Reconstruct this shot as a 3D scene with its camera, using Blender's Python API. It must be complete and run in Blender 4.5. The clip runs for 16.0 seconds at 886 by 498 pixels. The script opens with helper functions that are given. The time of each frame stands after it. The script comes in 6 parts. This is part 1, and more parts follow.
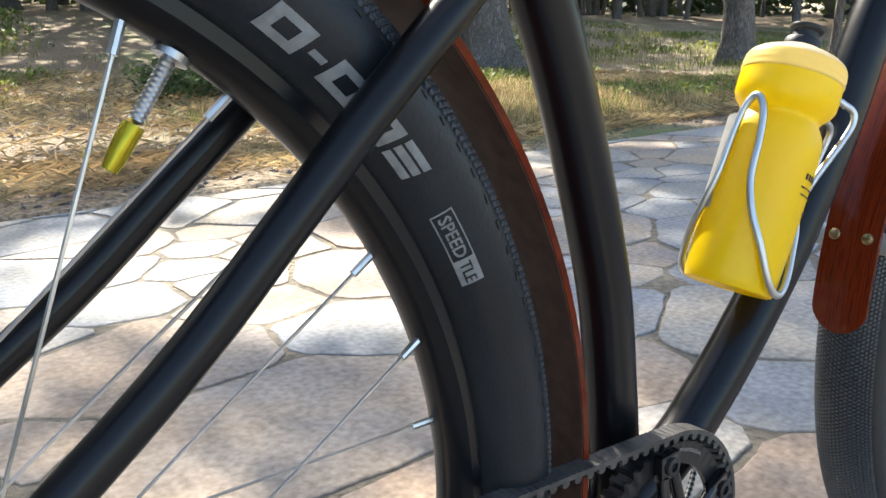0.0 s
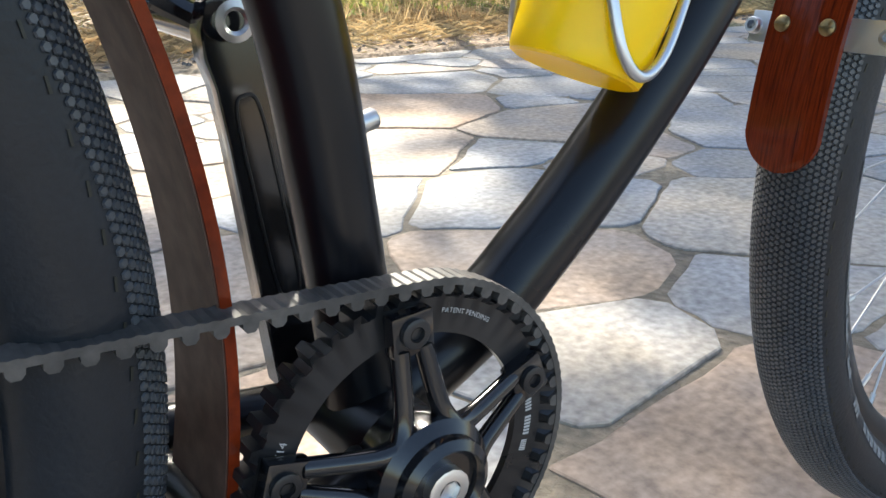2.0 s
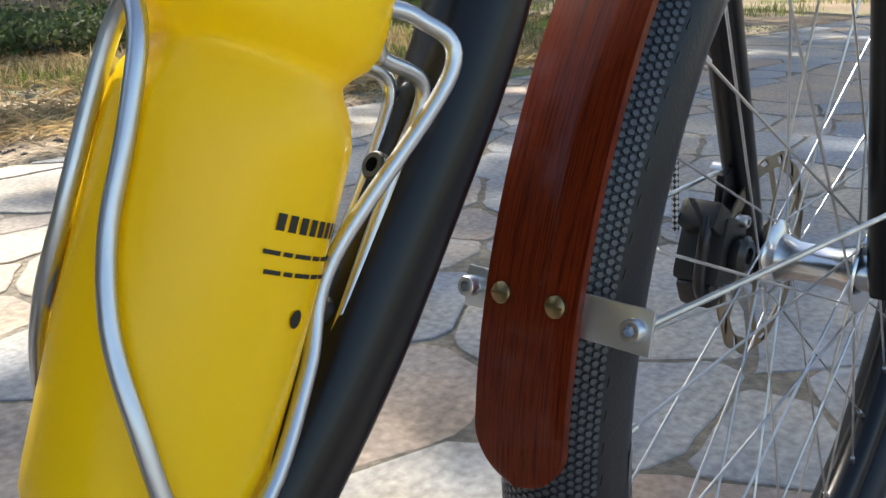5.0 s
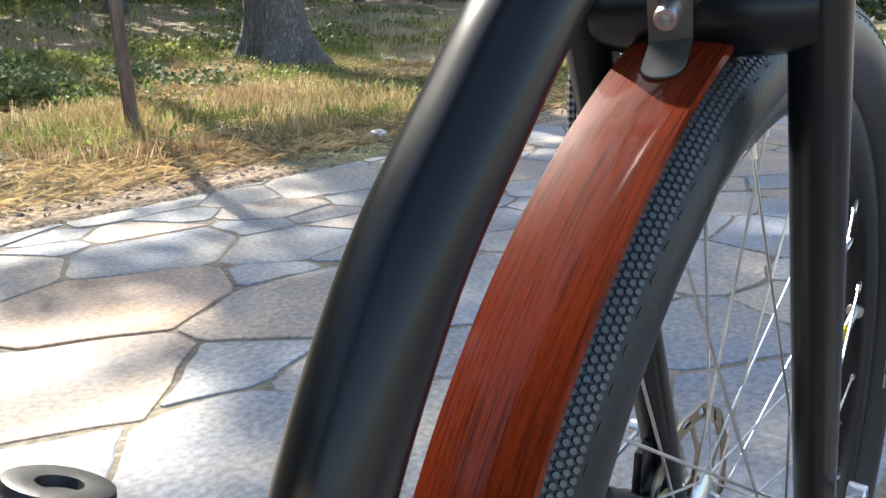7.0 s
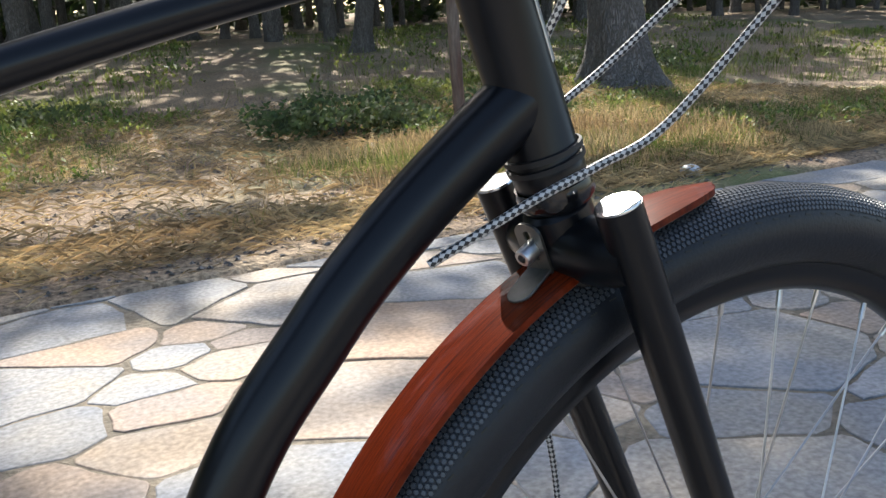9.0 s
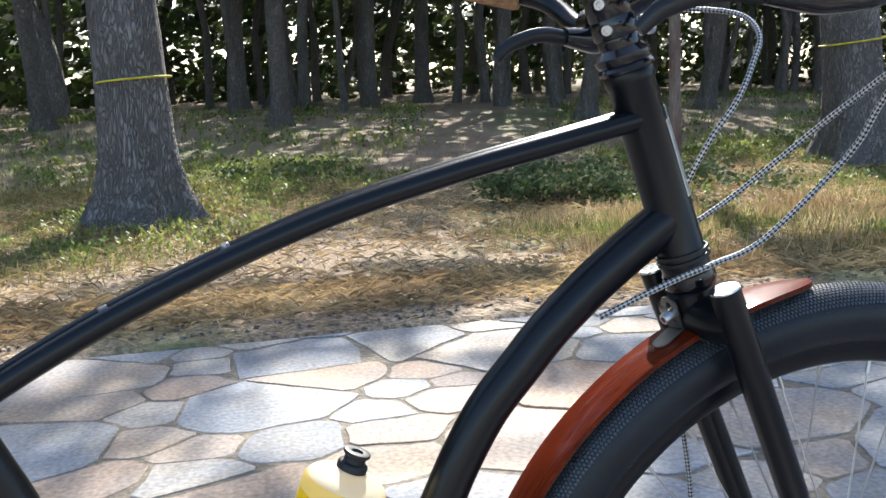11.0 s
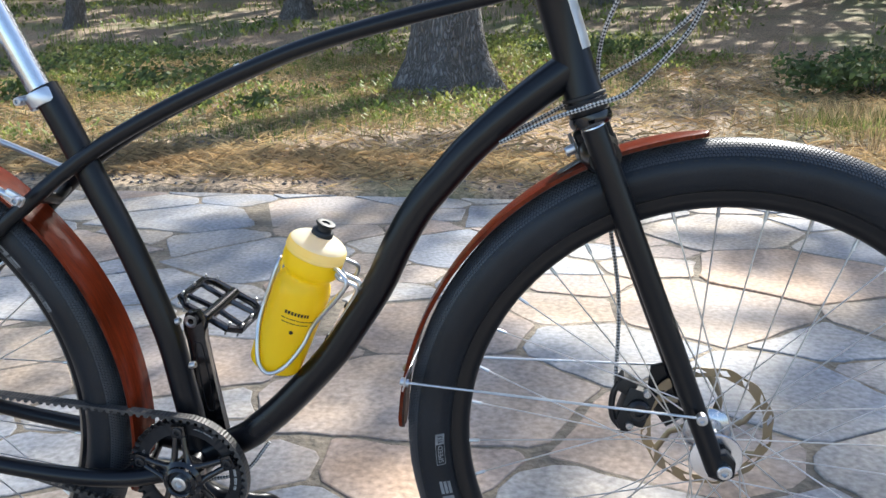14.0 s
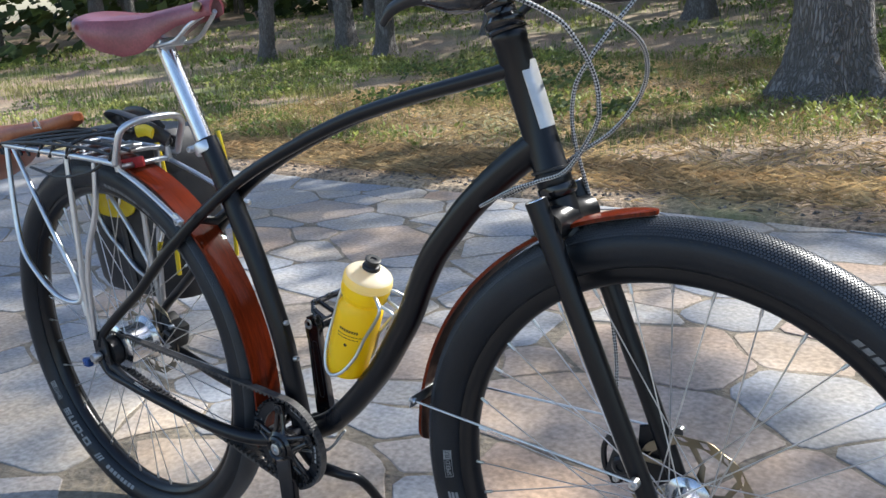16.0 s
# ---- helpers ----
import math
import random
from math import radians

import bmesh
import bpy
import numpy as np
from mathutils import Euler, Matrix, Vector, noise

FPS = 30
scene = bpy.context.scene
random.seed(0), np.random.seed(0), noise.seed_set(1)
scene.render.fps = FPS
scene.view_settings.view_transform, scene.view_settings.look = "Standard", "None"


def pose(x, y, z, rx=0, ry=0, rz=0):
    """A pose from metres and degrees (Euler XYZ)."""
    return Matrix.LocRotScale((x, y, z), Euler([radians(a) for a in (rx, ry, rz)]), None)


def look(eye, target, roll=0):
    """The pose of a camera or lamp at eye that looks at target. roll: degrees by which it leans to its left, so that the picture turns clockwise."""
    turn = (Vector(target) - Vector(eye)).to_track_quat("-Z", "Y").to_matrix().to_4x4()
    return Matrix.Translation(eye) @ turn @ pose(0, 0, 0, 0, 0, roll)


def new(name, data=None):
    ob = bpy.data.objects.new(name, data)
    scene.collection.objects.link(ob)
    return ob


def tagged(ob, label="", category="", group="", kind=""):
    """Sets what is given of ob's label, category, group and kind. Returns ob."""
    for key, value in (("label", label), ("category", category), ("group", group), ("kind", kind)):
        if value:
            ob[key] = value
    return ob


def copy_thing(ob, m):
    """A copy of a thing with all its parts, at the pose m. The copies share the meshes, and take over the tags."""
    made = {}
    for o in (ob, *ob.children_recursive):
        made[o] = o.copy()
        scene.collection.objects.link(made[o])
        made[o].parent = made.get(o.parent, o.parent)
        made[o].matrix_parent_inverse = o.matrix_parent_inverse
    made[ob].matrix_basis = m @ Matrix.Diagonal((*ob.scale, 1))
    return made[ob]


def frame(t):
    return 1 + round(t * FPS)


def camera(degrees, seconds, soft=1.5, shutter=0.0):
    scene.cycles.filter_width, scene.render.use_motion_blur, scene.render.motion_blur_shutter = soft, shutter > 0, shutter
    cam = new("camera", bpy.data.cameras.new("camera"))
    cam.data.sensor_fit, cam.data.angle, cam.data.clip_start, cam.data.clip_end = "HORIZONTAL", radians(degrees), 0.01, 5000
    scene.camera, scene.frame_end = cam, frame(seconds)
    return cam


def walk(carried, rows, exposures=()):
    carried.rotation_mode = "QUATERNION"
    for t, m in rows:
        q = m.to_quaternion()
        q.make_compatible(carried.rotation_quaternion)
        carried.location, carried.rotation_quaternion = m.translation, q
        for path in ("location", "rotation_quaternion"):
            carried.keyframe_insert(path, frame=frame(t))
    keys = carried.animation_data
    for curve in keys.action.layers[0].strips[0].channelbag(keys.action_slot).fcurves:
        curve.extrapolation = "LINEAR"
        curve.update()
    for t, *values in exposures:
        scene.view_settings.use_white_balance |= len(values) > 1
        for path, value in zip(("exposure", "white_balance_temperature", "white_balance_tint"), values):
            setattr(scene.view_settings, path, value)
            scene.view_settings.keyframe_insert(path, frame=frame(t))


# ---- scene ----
PATH = [
    (0, (0.052, -0.323, 0.619), (1.279, 1.169, 0.102), -0.1),
    (0.5, (0.139, -0.296, 0.612), (1.341, 1.188, 0.02), 0.9),
    (1, (0.208, -0.28, 0.578), (1.386, 1.202, -0.068), 0.9),
    (1.5, (0.26, -0.28, 0.537), (1.395, 1.204, -0.175), 0.8),
    (2, (0.303, -0.283, 0.495), (1.406, 1.226, -0.217), 0.9),
    (2.5, (0.328, -0.284, 0.479), (1.367, 1.28, -0.211), 1.1),
    (3, (0.36, -0.27, 0.462), (1.379, 1.307, -0.229), 0.5),
    (3.5, (0.418, -0.237, 0.454), (1.425, 1.349, -0.233), -0.9),
    (4, (0.464, -0.228, 0.47), (1.639, 1.254, -0.179), -0.7),
    (4.2, (0.472, -0.235, 0.498), (1.702, 1.211, -0.129), -1.4),
    (6.3, (0.554, -0.139, 0.646), (2.04, 1.021, -0.023), 0.9),
    (6.5, (0.57, -0.139, 0.666), (2.053, 1.023, -0.004), 0.5),
    (7, (0.586, -0.162, 0.709), (2.075, 1.052, 0.152), -0.7),
    (7.5, (0.621, -0.219, 0.761), (2.094, 1.04, 0.265), -0.9),
    (8, (0.653, -0.273, 0.793), (2.011, 1.101, 0.277), -1.7),
    (8.5, (0.676, -0.337, 0.813), (1.746, 1.271, 0.289), -3.0),
    (8.7, (0.684, -0.364, 0.819), (1.655, 1.304, 0.294), -3.1),
    (10.8, (0.576, -0.62, 0.896), (1.151, 1.266, 0.556), -1.8),
    (11, (0.585, -0.666, 0.896), (1.019, 1.256, 0.553), -2.0),
    (11.5, (0.604, -0.789, 0.903), (0.852, 1.156, 0.508), -1.2),
    (12, (0.624, -0.912, 0.912), (0.838, 1.028, 0.478), -0.3),
    (12.5, (0.636, -0.941, 0.919), (0.779, 0.996, 0.441), -0.5),
    (13, (0.715, -0.89, 0.908), (0.801, 1.046, 0.413), 0.9),
    (13.5, (0.786, -0.873, 0.898), (0.688, 1.052, 0.362), 0.6),
    (14, (0.951, -0.919, 0.873), (0.629, 0.965, 0.285), -1.0),
    (14.5, (1.13, -0.973, 0.917), (0.476, 0.819, 0.317), -4.2),
    (15, (1.248, -0.953, 0.913), (0.305, 0.718, 0.348), -5.6),
    (15.5, (1.348, -0.891, 0.933), (0.212, 0.66, 0.382), -5.8),
    (16, (1.44, -0.848, 0.956), (0.263, 0.669, 0.397), -3.8),
]
cam = camera(54.8, 16.0)
walk(cam, [(t, look(eye, target, roll)) for t, eye, target, roll in PATH],
     exposures=[(0.0, 1.52, 6900, 7), (2.5, 1.62, 6900, 7), (4.0, 1.02, 7000, 7), (6.5, 1.4, 6700, 7), (7.0, 1.5, 6700, 8), (8.5, 0.95, 6700, 9), (11.0, 1.2, 6250, 9), (12.5, 1.48, 6300, 9), (14.0, 1.2, 6300, 9), (16.0, 0.95, 6250, 9)])

# ---- light ----
SUN = Vector((0.27, 0.72, 0.64)).normalized()   # towards the sun
world = bpy.data.worlds.new("sky")
scene.world = world
world.use_nodes = True
sky = world.node_tree.nodes.new("ShaderNodeTexSky")
sky.sky_type, sky.sun_disc = "NISHITA", False
sky.sun_elevation = math.asin(SUN.z)
sky.sun_rotation = math.atan2(SUN.x, SUN.y)
sky.air_density, sky.dust_density = 1.0, 1.8
back = world.node_tree.nodes["Background"]
back.inputs[1].default_value = 0.15
world.node_tree.links.new(sky.outputs[0], back.inputs[0])
sun = new("sun", bpy.data.lights.new("sun", "SUN"))
sun.data.energy, sun.data.angle, sun.data.color = 5.0, radians(0.55), (1.0, 0.96, 0.89)
sun.matrix_world = look(SUN * 60, (0, 0, 0))


# ---- materials ----
def material(name, color, rough=0.5, metal=0.0, second=None, scale=8.0, stretch=(1, 1, 1), detail=6.0, low=0.35, high=0.65,
             bump=0.0, bump_scale=120.0, coat=0.0, random_value=0.0, rough_spread=0.08, specular=0.5, pores=0.0, island=False):
    """A principled surface: two colours mixed by a broad noise, a fine bump, and roughness that varies."""
    m = bpy.data.materials.new(name)
    m.use_nodes = True
    nt = m.node_tree
    n, link = nt.nodes, nt.links.new
    p = n["Principled BSDF"]
    at = n.new("ShaderNodeTexCoord")
    mp = n.new("ShaderNodeMapping")
    mp.inputs["Scale"].default_value = stretch
    link(at.outputs["Object"], mp.inputs["Vector"])
    broad = n.new("ShaderNodeTexNoise")
    broad.inputs["Scale"].default_value, broad.inputs["Detail"].default_value = scale, detail
    link(mp.outputs[0], broad.inputs["Vector"])
    ramp = n.new("ShaderNodeMapRange")
    ramp.inputs["From Min"].default_value, ramp.inputs["From Max"].default_value = low, high
    link(broad.outputs["Fac"], ramp.inputs["Value"])
    mix = n.new("ShaderNodeMix")
    mix.data_type = "RGBA"
    other = second or tuple(c * 0.7 for c in color)
    mix.inputs["A"].default_value, mix.inputs["B"].default_value = (*color, 1), (*other, 1)
    link(ramp.outputs[0], mix.inputs["Factor"])
    out = mix.outputs["Result"]
    if pores:
        fine = n.new("ShaderNodeTexNoise")
        fine.inputs["Scale"].default_value, fine.inputs["Detail"].default_value = bump_scale, 4
        link(mp.outputs[0], fine.inputs["Vector"])
        hsv = n.new("ShaderNodeHueSaturation")
        rng = n.new("ShaderNodeMapRange")
        rng.inputs["From Min"].default_value, rng.inputs["From Max"].default_value = 0.3, 0.7
        rng.inputs["To Min"].default_value, rng.inputs["To Max"].default_value = 1 - pores, 1 + pores
        link(fine.outputs["Fac"], rng.inputs["Value"])
        link(rng.outputs[0], hsv.inputs["Value"])
        link(out, hsv.inputs["Color"])
        out = hsv.outputs[0]
    if random_value:
        if island:
            src = n.new("ShaderNodeNewGeometry").outputs["Random Per Island"]
        else:
            src = n.new("ShaderNodeObjectInfo").outputs["Random"]
        hsv = n.new("ShaderNodeHueSaturation")
        rng = n.new("ShaderNodeMapRange")
        rng.inputs["To Min"].default_value, rng.inputs["To Max"].default_value = 1 - random_value, 1 + random_value
        link(src, rng.inputs["Value"])
        link(rng.outputs[0], hsv.inputs["Value"])
        link(out, hsv.inputs["Color"])
        out = hsv.outputs[0]
    link(out, p.inputs["Base Color"])
    rr = n.new("ShaderNodeMapRange")
    rr.inputs["To Min"].default_value, rr.inputs["To Max"].default_value = max(rough - rough_spread, 0.02), min(rough + rough_spread, 1)
    link(broad.outputs["Fac"], rr.inputs["Value"])
    link(rr.outputs[0], p.inputs["Roughness"])
    p.inputs["Metallic"].default_value = metal
    p.inputs["Specular IOR Level"].default_value = specular
    p.inputs["Coat Weight"].default_value = coat
    p.inputs["Coat Roughness"].default_value = 0.12
    if bump:
        fine2 = n.new("ShaderNodeTexNoise")
        fine2.inputs["Scale"].default_value, fine2.inputs["Detail"].default_value = bump_scale, 5
        link(mp.outputs[0], fine2.inputs["Vector"])
        b = n.new("ShaderNodeBump")
        b.inputs["Strength"].default_value, b.inputs["Distance"].default_value = min(bump, 1.0), 0.002 if bump_scale > 60 else 0.02
        link(fine2.outputs["Fac"], b.inputs["Height"])
        link(b.outputs[0], p.inputs["Normal"])
    return m


def stone_material():
    """Flagstones: grey-blue to buff and rusty slate, each piece its own tone, with cleft relief."""
    m = material("flagstone", (0.275, 0.275, 0.28), rough=0.75, second=(0.39, 0.335, 0.27), scale=3.4, low=0.38, high=0.64, pores=0.3, bump=0.6, bump_scale=70.0)
    nt = m.node_tree
    n, link = nt.nodes, nt.links.new
    p = n["Principled BSDF"]
    old = p.inputs["Base Color"].links[0].from_socket
    info = n.new("ShaderNodeObjectInfo")
    ramp = n.new("ShaderNodeValToRGB")
    ramp.color_ramp.interpolation = "LINEAR"
    e = ramp.color_ramp.elements
    e[0].position, e[0].color = 0.0, (0.68, 0.74, 0.84, 1)
    e[1].position, e[1].color = 1.0, (1.08, 1.0, 0.90, 1)
    for pos, col in ((0.35, (0.92, 0.97, 1.04, 1)), (0.6, (1.08, 1.05, 1.0, 1)), (0.82, (1.04, 0.82, 0.68, 1))):
        k = e.new(pos)
        k.color = col
    link(info.outputs["Random"], ramp.inputs[0])
    mul = n.new("ShaderNodeMix")
    mul.data_type, mul.blend_type = "RGBA", "MULTIPLY"
    mul.inputs["Factor"].default_value = 1.0
    link(old, mul.inputs["A"])
    link(ramp.outputs[0], mul.inputs["B"])
    link(mul.outputs["Result"], p.inputs["Base Color"])
    return m


def bark_material():
    m = material("pine_bark", (0.30, 0.28, 0.265), rough=0.92, second=(0.19, 0.175, 0.165), scale=5.0, stretch=(1, 1, 0.35), pores=0.25, bump_scale=40)
    nt = m.node_tree
    n, link = nt.nodes, nt.links.new
    p = n["Principled BSDF"]
    at = n.new("ShaderNodeTexCoord")
    mp = n.new("ShaderNodeMapping")
    mp.inputs["Scale"].default_value = (1.7, 1.7, 0.40)
    link(at.outputs["Object"], mp.inputs["Vector"])
    warp = n.new("ShaderNodeTexNoise")
    warp.inputs["Scale"].default_value = 6.0
    link(mp.outputs[0], warp.inputs["Vector"])
    add = n.new("ShaderNodeMix")
    add.data_type = "RGBA"
    add.blend_type = "LINEAR_LIGHT"
    add.inputs["Factor"].default_value = 0.48
    link(mp.outputs[0], add.inputs["A"])
    link(warp.outputs["Color"], add.inputs["B"])
    v = n.new("ShaderNodeTexVoronoi")
    v.feature = "DISTANCE_TO_EDGE"
    v.inputs["Scale"].default_value = 9.0
    link(add.outputs["Result"], v.inputs["Vector"])
    r = n.new("ShaderNodeMapRange")
    r.inputs["From Max"].default_value = 0.22
    link(v.outputs["Distance"], r.inputs["Value"])
    old = p.inputs["Base Color"].links[0].from_socket
    mul = n.new("ShaderNodeMix")
    mul.data_type = "RGBA"
    mul.inputs["A"].default_value = (0.13, 0.117, 0.108, 1)
    link(r.outputs[0], mul.inputs["Factor"])
    link(old, mul.inputs["B"])
    link(mul.outputs["Result"], p.inputs["Base Color"])
    b = n.new("ShaderNodeBump")
    b.inputs["Strength"].default_value, b.inputs["Distance"].default_value = 0.9, 0.03
    fl = n.new("ShaderNodeTexNoise")
    fl.inputs["Scale"].default_value, fl.inputs["Detail"].default_value = 34.0, 6
    link(mp.outputs[0], fl.inputs["Vector"])
    sm = n.new("ShaderNodeMath")
    sm.operation = "ADD"
    link(r.outputs[0], sm.inputs[0])
    link(fl.outputs["Fac"], sm.inputs[1])
    link(sm.outputs[0], b.inputs["Height"])
    link(b.outputs[0], p.inputs["Normal"])
    return m


def leaf_material(name, color, second):
    m = material(name, color, rough=0.6, second=second, scale=1.2, random_value=0.5, island=True)
    p = m.node_tree.nodes["Principled BSDF"]
    nt = m.node_tree
    glow = nt.nodes.new("ShaderNodeBsdfTranslucent")
    both = nt.nodes.new("ShaderNodeMixShader")
    both.inputs[0].default_value = 0.4
    nt.links.new(p.inputs["Base Color"].links[0].from_socket, glow.inputs["Color"])
    nt.links.new(p.outputs[0], both.inputs[1])
    nt.links.new(glow.outputs[0], both.inputs[2])
    nt.links.new(both.outputs[0], nt.nodes["Material Output"].inputs["Surface"])
    return m


def wood_material():
    """Varnished mahogany-red plywood, grain along the strip."""
    m = material("varnished_wood", (0.140, 0.018, 0.004), rough=0.42, second=(0.042, 0.006, 0.003), scale=3.0, stretch=(9, 300, 9), low=0.44, high=0.72,
                 pores=0.32, bump=0.06, bump_scale=14.0, coat=0.28, rough_spread=0.08, specular=0.03)
    m.node_tree.nodes["Principled BSDF"].inputs["Coat Roughness"].default_value = 0.07
    return m


BLACK = material("matte_black_paint", (0.0035, 0.0042, 0.0065), rough=0.29, second=(0.0045, 0.0052, 0.0068), scale=4, coat=0.04, specular=0.34, rough_spread=0.05)
ANOD = material("anodised_black_alloy", (0.018, 0.018, 0.02), rough=0.3, metal=0.4, second=(0.03, 0.03, 0.032), scale=30)
GLOSS = material("polished_black_alloy", (0.012, 0.012, 0.014), rough=0.14, metal=0.3, coat=0.5, scale=20)
PLASTIC = material("black_plastic", (0.014, 0.014, 0.015), rough=0.5, scale=20, bump=0.1, bump_scale=300)
RUBBER = material("tyre_rubber", (0.008, 0.0098, 0.013), rough=0.40, second=(0.015, 0.018, 0.023), scale=9, specular=0.32, pores=0.12, bump=0.15, bump_scale=420)
TREAD = material("tread_rubber", (0.036, 0.040, 0.046), rough=0.40, specular=0.65, second=(0.052, 0.057, 0.064), scale=14, pores=0.15, bump=0.1, bump_scale=300)
BELT = material("carbon_belt", (0.032, 0.031, 0.031), rough=0.5, second=(0.08, 0.072, 0.066), scale=60, pores=0.2, bump_scale=300)
SILVER = material("polished_aluminium", (0.72, 0.73, 0.75), rough=0.2, metal=1.0, second=(0.6, 0.61, 0.63), scale=25, rough_spread=0.08)
SATIN = material("satin_aluminium", (0.66, 0.68, 0.71), rough=0.34, metal=1.0, second=(0.55, 0.57, 0.6), scale=14, bump=0.03, bump_scale=500)
STEEL = material("stainless_steel", (0.72, 0.72, 0.72), rough=0.33, metal=1.0, scale=30)
ROTOR = material("bronzed_steel", (0.30, 0.25, 0.16), rough=0.32, metal=1.0, second=(0.3, 0.26, 0.2), scale=40)
DARK_STEEL = material("oiled_dark_steel", (0.13, 0.12, 0.11), rough=0.28, metal=1.0, second=(0.2, 0.19, 0.17), scale=60)
BRUSHED = material("brushed_grey_steel", (0.25, 0.25, 0.24), rough=0.45, metal=1.0, second=(0.17, 0.17, 0.16), scale=70, bump=0.05, bump_scale=400)
BRASS = material("aged_brass", (0.36, 0.27, 0.13), rough=0.35, metal=1.0, second=(0.2, 0.14, 0.08), scale=90)
WOOD = wood_material()
PLY = material("plywood_edge", (0.075, 0.036, 0.024), rough=0.6, second=(0.045, 0.018, 0.012), scale=90, pores=0.2)
YELLOW = material("yellow_plastic", (0.95, 0.70, 0.004), rough=0.33, second=(0.95, 0.65, 0.004), scale=5, bump=0.03, bump_scale=200)
CLOUDY = material("cloudy_plastic", (0.90, 0.88, 0.80), rough=0.36, second=(0.90, 0.86, 0.70), scale=6)


def see_through(m, share):
    """Lets light pass diffusely through thin plastic or leaves."""
    nt = m.node_tree
    p = nt.nodes["Principled BSDF"]
    glow = nt.nodes.new("ShaderNodeBsdfTranslucent")
    both = nt.nodes.new("ShaderNodeMixShader")
    both.inputs[0].default_value = share
    nt.links.new(p.inputs["Base Color"].links[0].from_socket, glow.inputs["Color"])
    nt.links.new(p.outputs[0], both.inputs[1])
    nt.links.new(glow.outputs[0], both.inputs[2])
    nt.links.new(both.outputs[0], nt.nodes["Material Output"].inputs["Surface"])


CLOUDY_YELLOW = material("cloudy_yellow_plastic", (0.92, 0.84, 0.50), rough=0.36, second=(0.92, 0.77, 0.28), scale=9)
see_through(CLOUDY_YELLOW, 0.5)
see_through(YELLOW, 0.25)
see_through(CLOUDY, 0.5)
LEATHER = material("wine_leather", (0.29, 0.075, 0.088), rough=0.36, second=(0.20, 0.045, 0.055), scale=14, pores=0.15, bump=0.12, bump_scale=260, coat=0.25)
TAN = material("tan_leather", (0.36, 0.11, 0.035), rough=0.42, second=(0.24, 0.06, 0.02), scale=12, pores=0.15, bump=0.15, bump_scale=240)
CORK = material("cork", (0.42, 0.25, 0.12), rough=0.8, second=(0.25, 0.13, 0.06), scale=140, pores=0.3)
BAG_BLACK = material("coated_black_fabric", (0.018, 0.018, 0.02), rough=0.48, second=(0.03, 0.03, 0.033), scale=18, bump=0.3, bump_scale=70)
BAG_YELLOW = material("coated_yellow_fabric", (0.8, 0.60, 0.02), rough=0.45, second=(0.7, 0.5, 0.015), scale=8, bump=0.2, bump_scale=60)
RED = material("red_webbing", (0.42, 0.02, 0.02), rough=0.7, scale=60)
WHITE = material("printed_grey", (0.25, 0.255, 0.26), rough=0.6, second=(0.17, 0.175, 0.18), scale=120)
INK = material("printed_black", (0.02, 0.018, 0.01), rough=0.6)
MARK = material("printed_pale", (0.5, 0.5, 0.5), rough=0.6, second=(0.4, 0.4, 0.4), scale=150)
BADGE = material("white_badge", (0.62, 0.62, 0.6), rough=0.3, second=(0.5, 0.5, 0.5), scale=40, metal=0.5)
GOLD = material("gold_tone", (0.62, 0.5, 0.03), rough=0.25, metal=0.7, scale=60)
BLUE = material("blue_anodised", (0.03, 0.1, 0.35), rough=0.3, metal=0.6, scale=60)
STONE = stone_material()
MORTAR = material("tan_mortar", (0.25, 0.205, 0.145), rough=0.9, second=(0.14, 0.118, 0.09), scale=5, pores=0.3, bump=0.6, bump_scale=50)
BARK = bark_material()
POST = material("rusty_post", (0.11, 0.06, 0.045), rough=0.85, second=(0.19, 0.15, 0.12), scale=12, stretch=(1, 1, 0.2), pores=0.25, bump=0.4, bump_scale=80)
NEEDLES = leaf_material("pine_needles", (0.045, 0.075, 0.022), (0.075, 0.10, 0.03))
GRASS = leaf_material("grass_blades", (0.12, 0.185, 0.04), (0.33, 0.32, 0.11))
SHRUB = leaf_material("shrub_leaves", (0.08, 0.12, 0.035), (0.12, 0.155, 0.05))
WEED = leaf_material("weed_leaves", (0.13, 0.20, 0.045), (0.32, 0.33, 0.09))
STRAW = leaf_material("dry_straw", (0.60, 0.48, 0.28), (0.40, 0.28, 0.15))
CORD_YELLOW = material("yellow_cord", (0.7, 0.62, 0.05), rough=0.6)


def cable_material():
    m = material("braided_housing", (0.02, 0.02, 0.02), rough=0.45)
    nt = m.node_tree
    n, link = nt.nodes, nt.links.new
    p = n["Principled BSDF"]
    uv = n.new("ShaderNodeUVMap")
    w = n.new("ShaderNodeTexChecker")
    w.inputs["Scale"].default_value = 1.0
    w.inputs["Color1"].default_value = (0.02, 0.02, 0.022, 1)
    w.inputs["Color2"].default_value = (0.55, 0.54, 0.52, 1)
    link(uv.outputs[0], w.inputs["Vector"])
    link(w.outputs["Color"], p.inputs["Base Color"])
    return m


CABLE = cable_material()


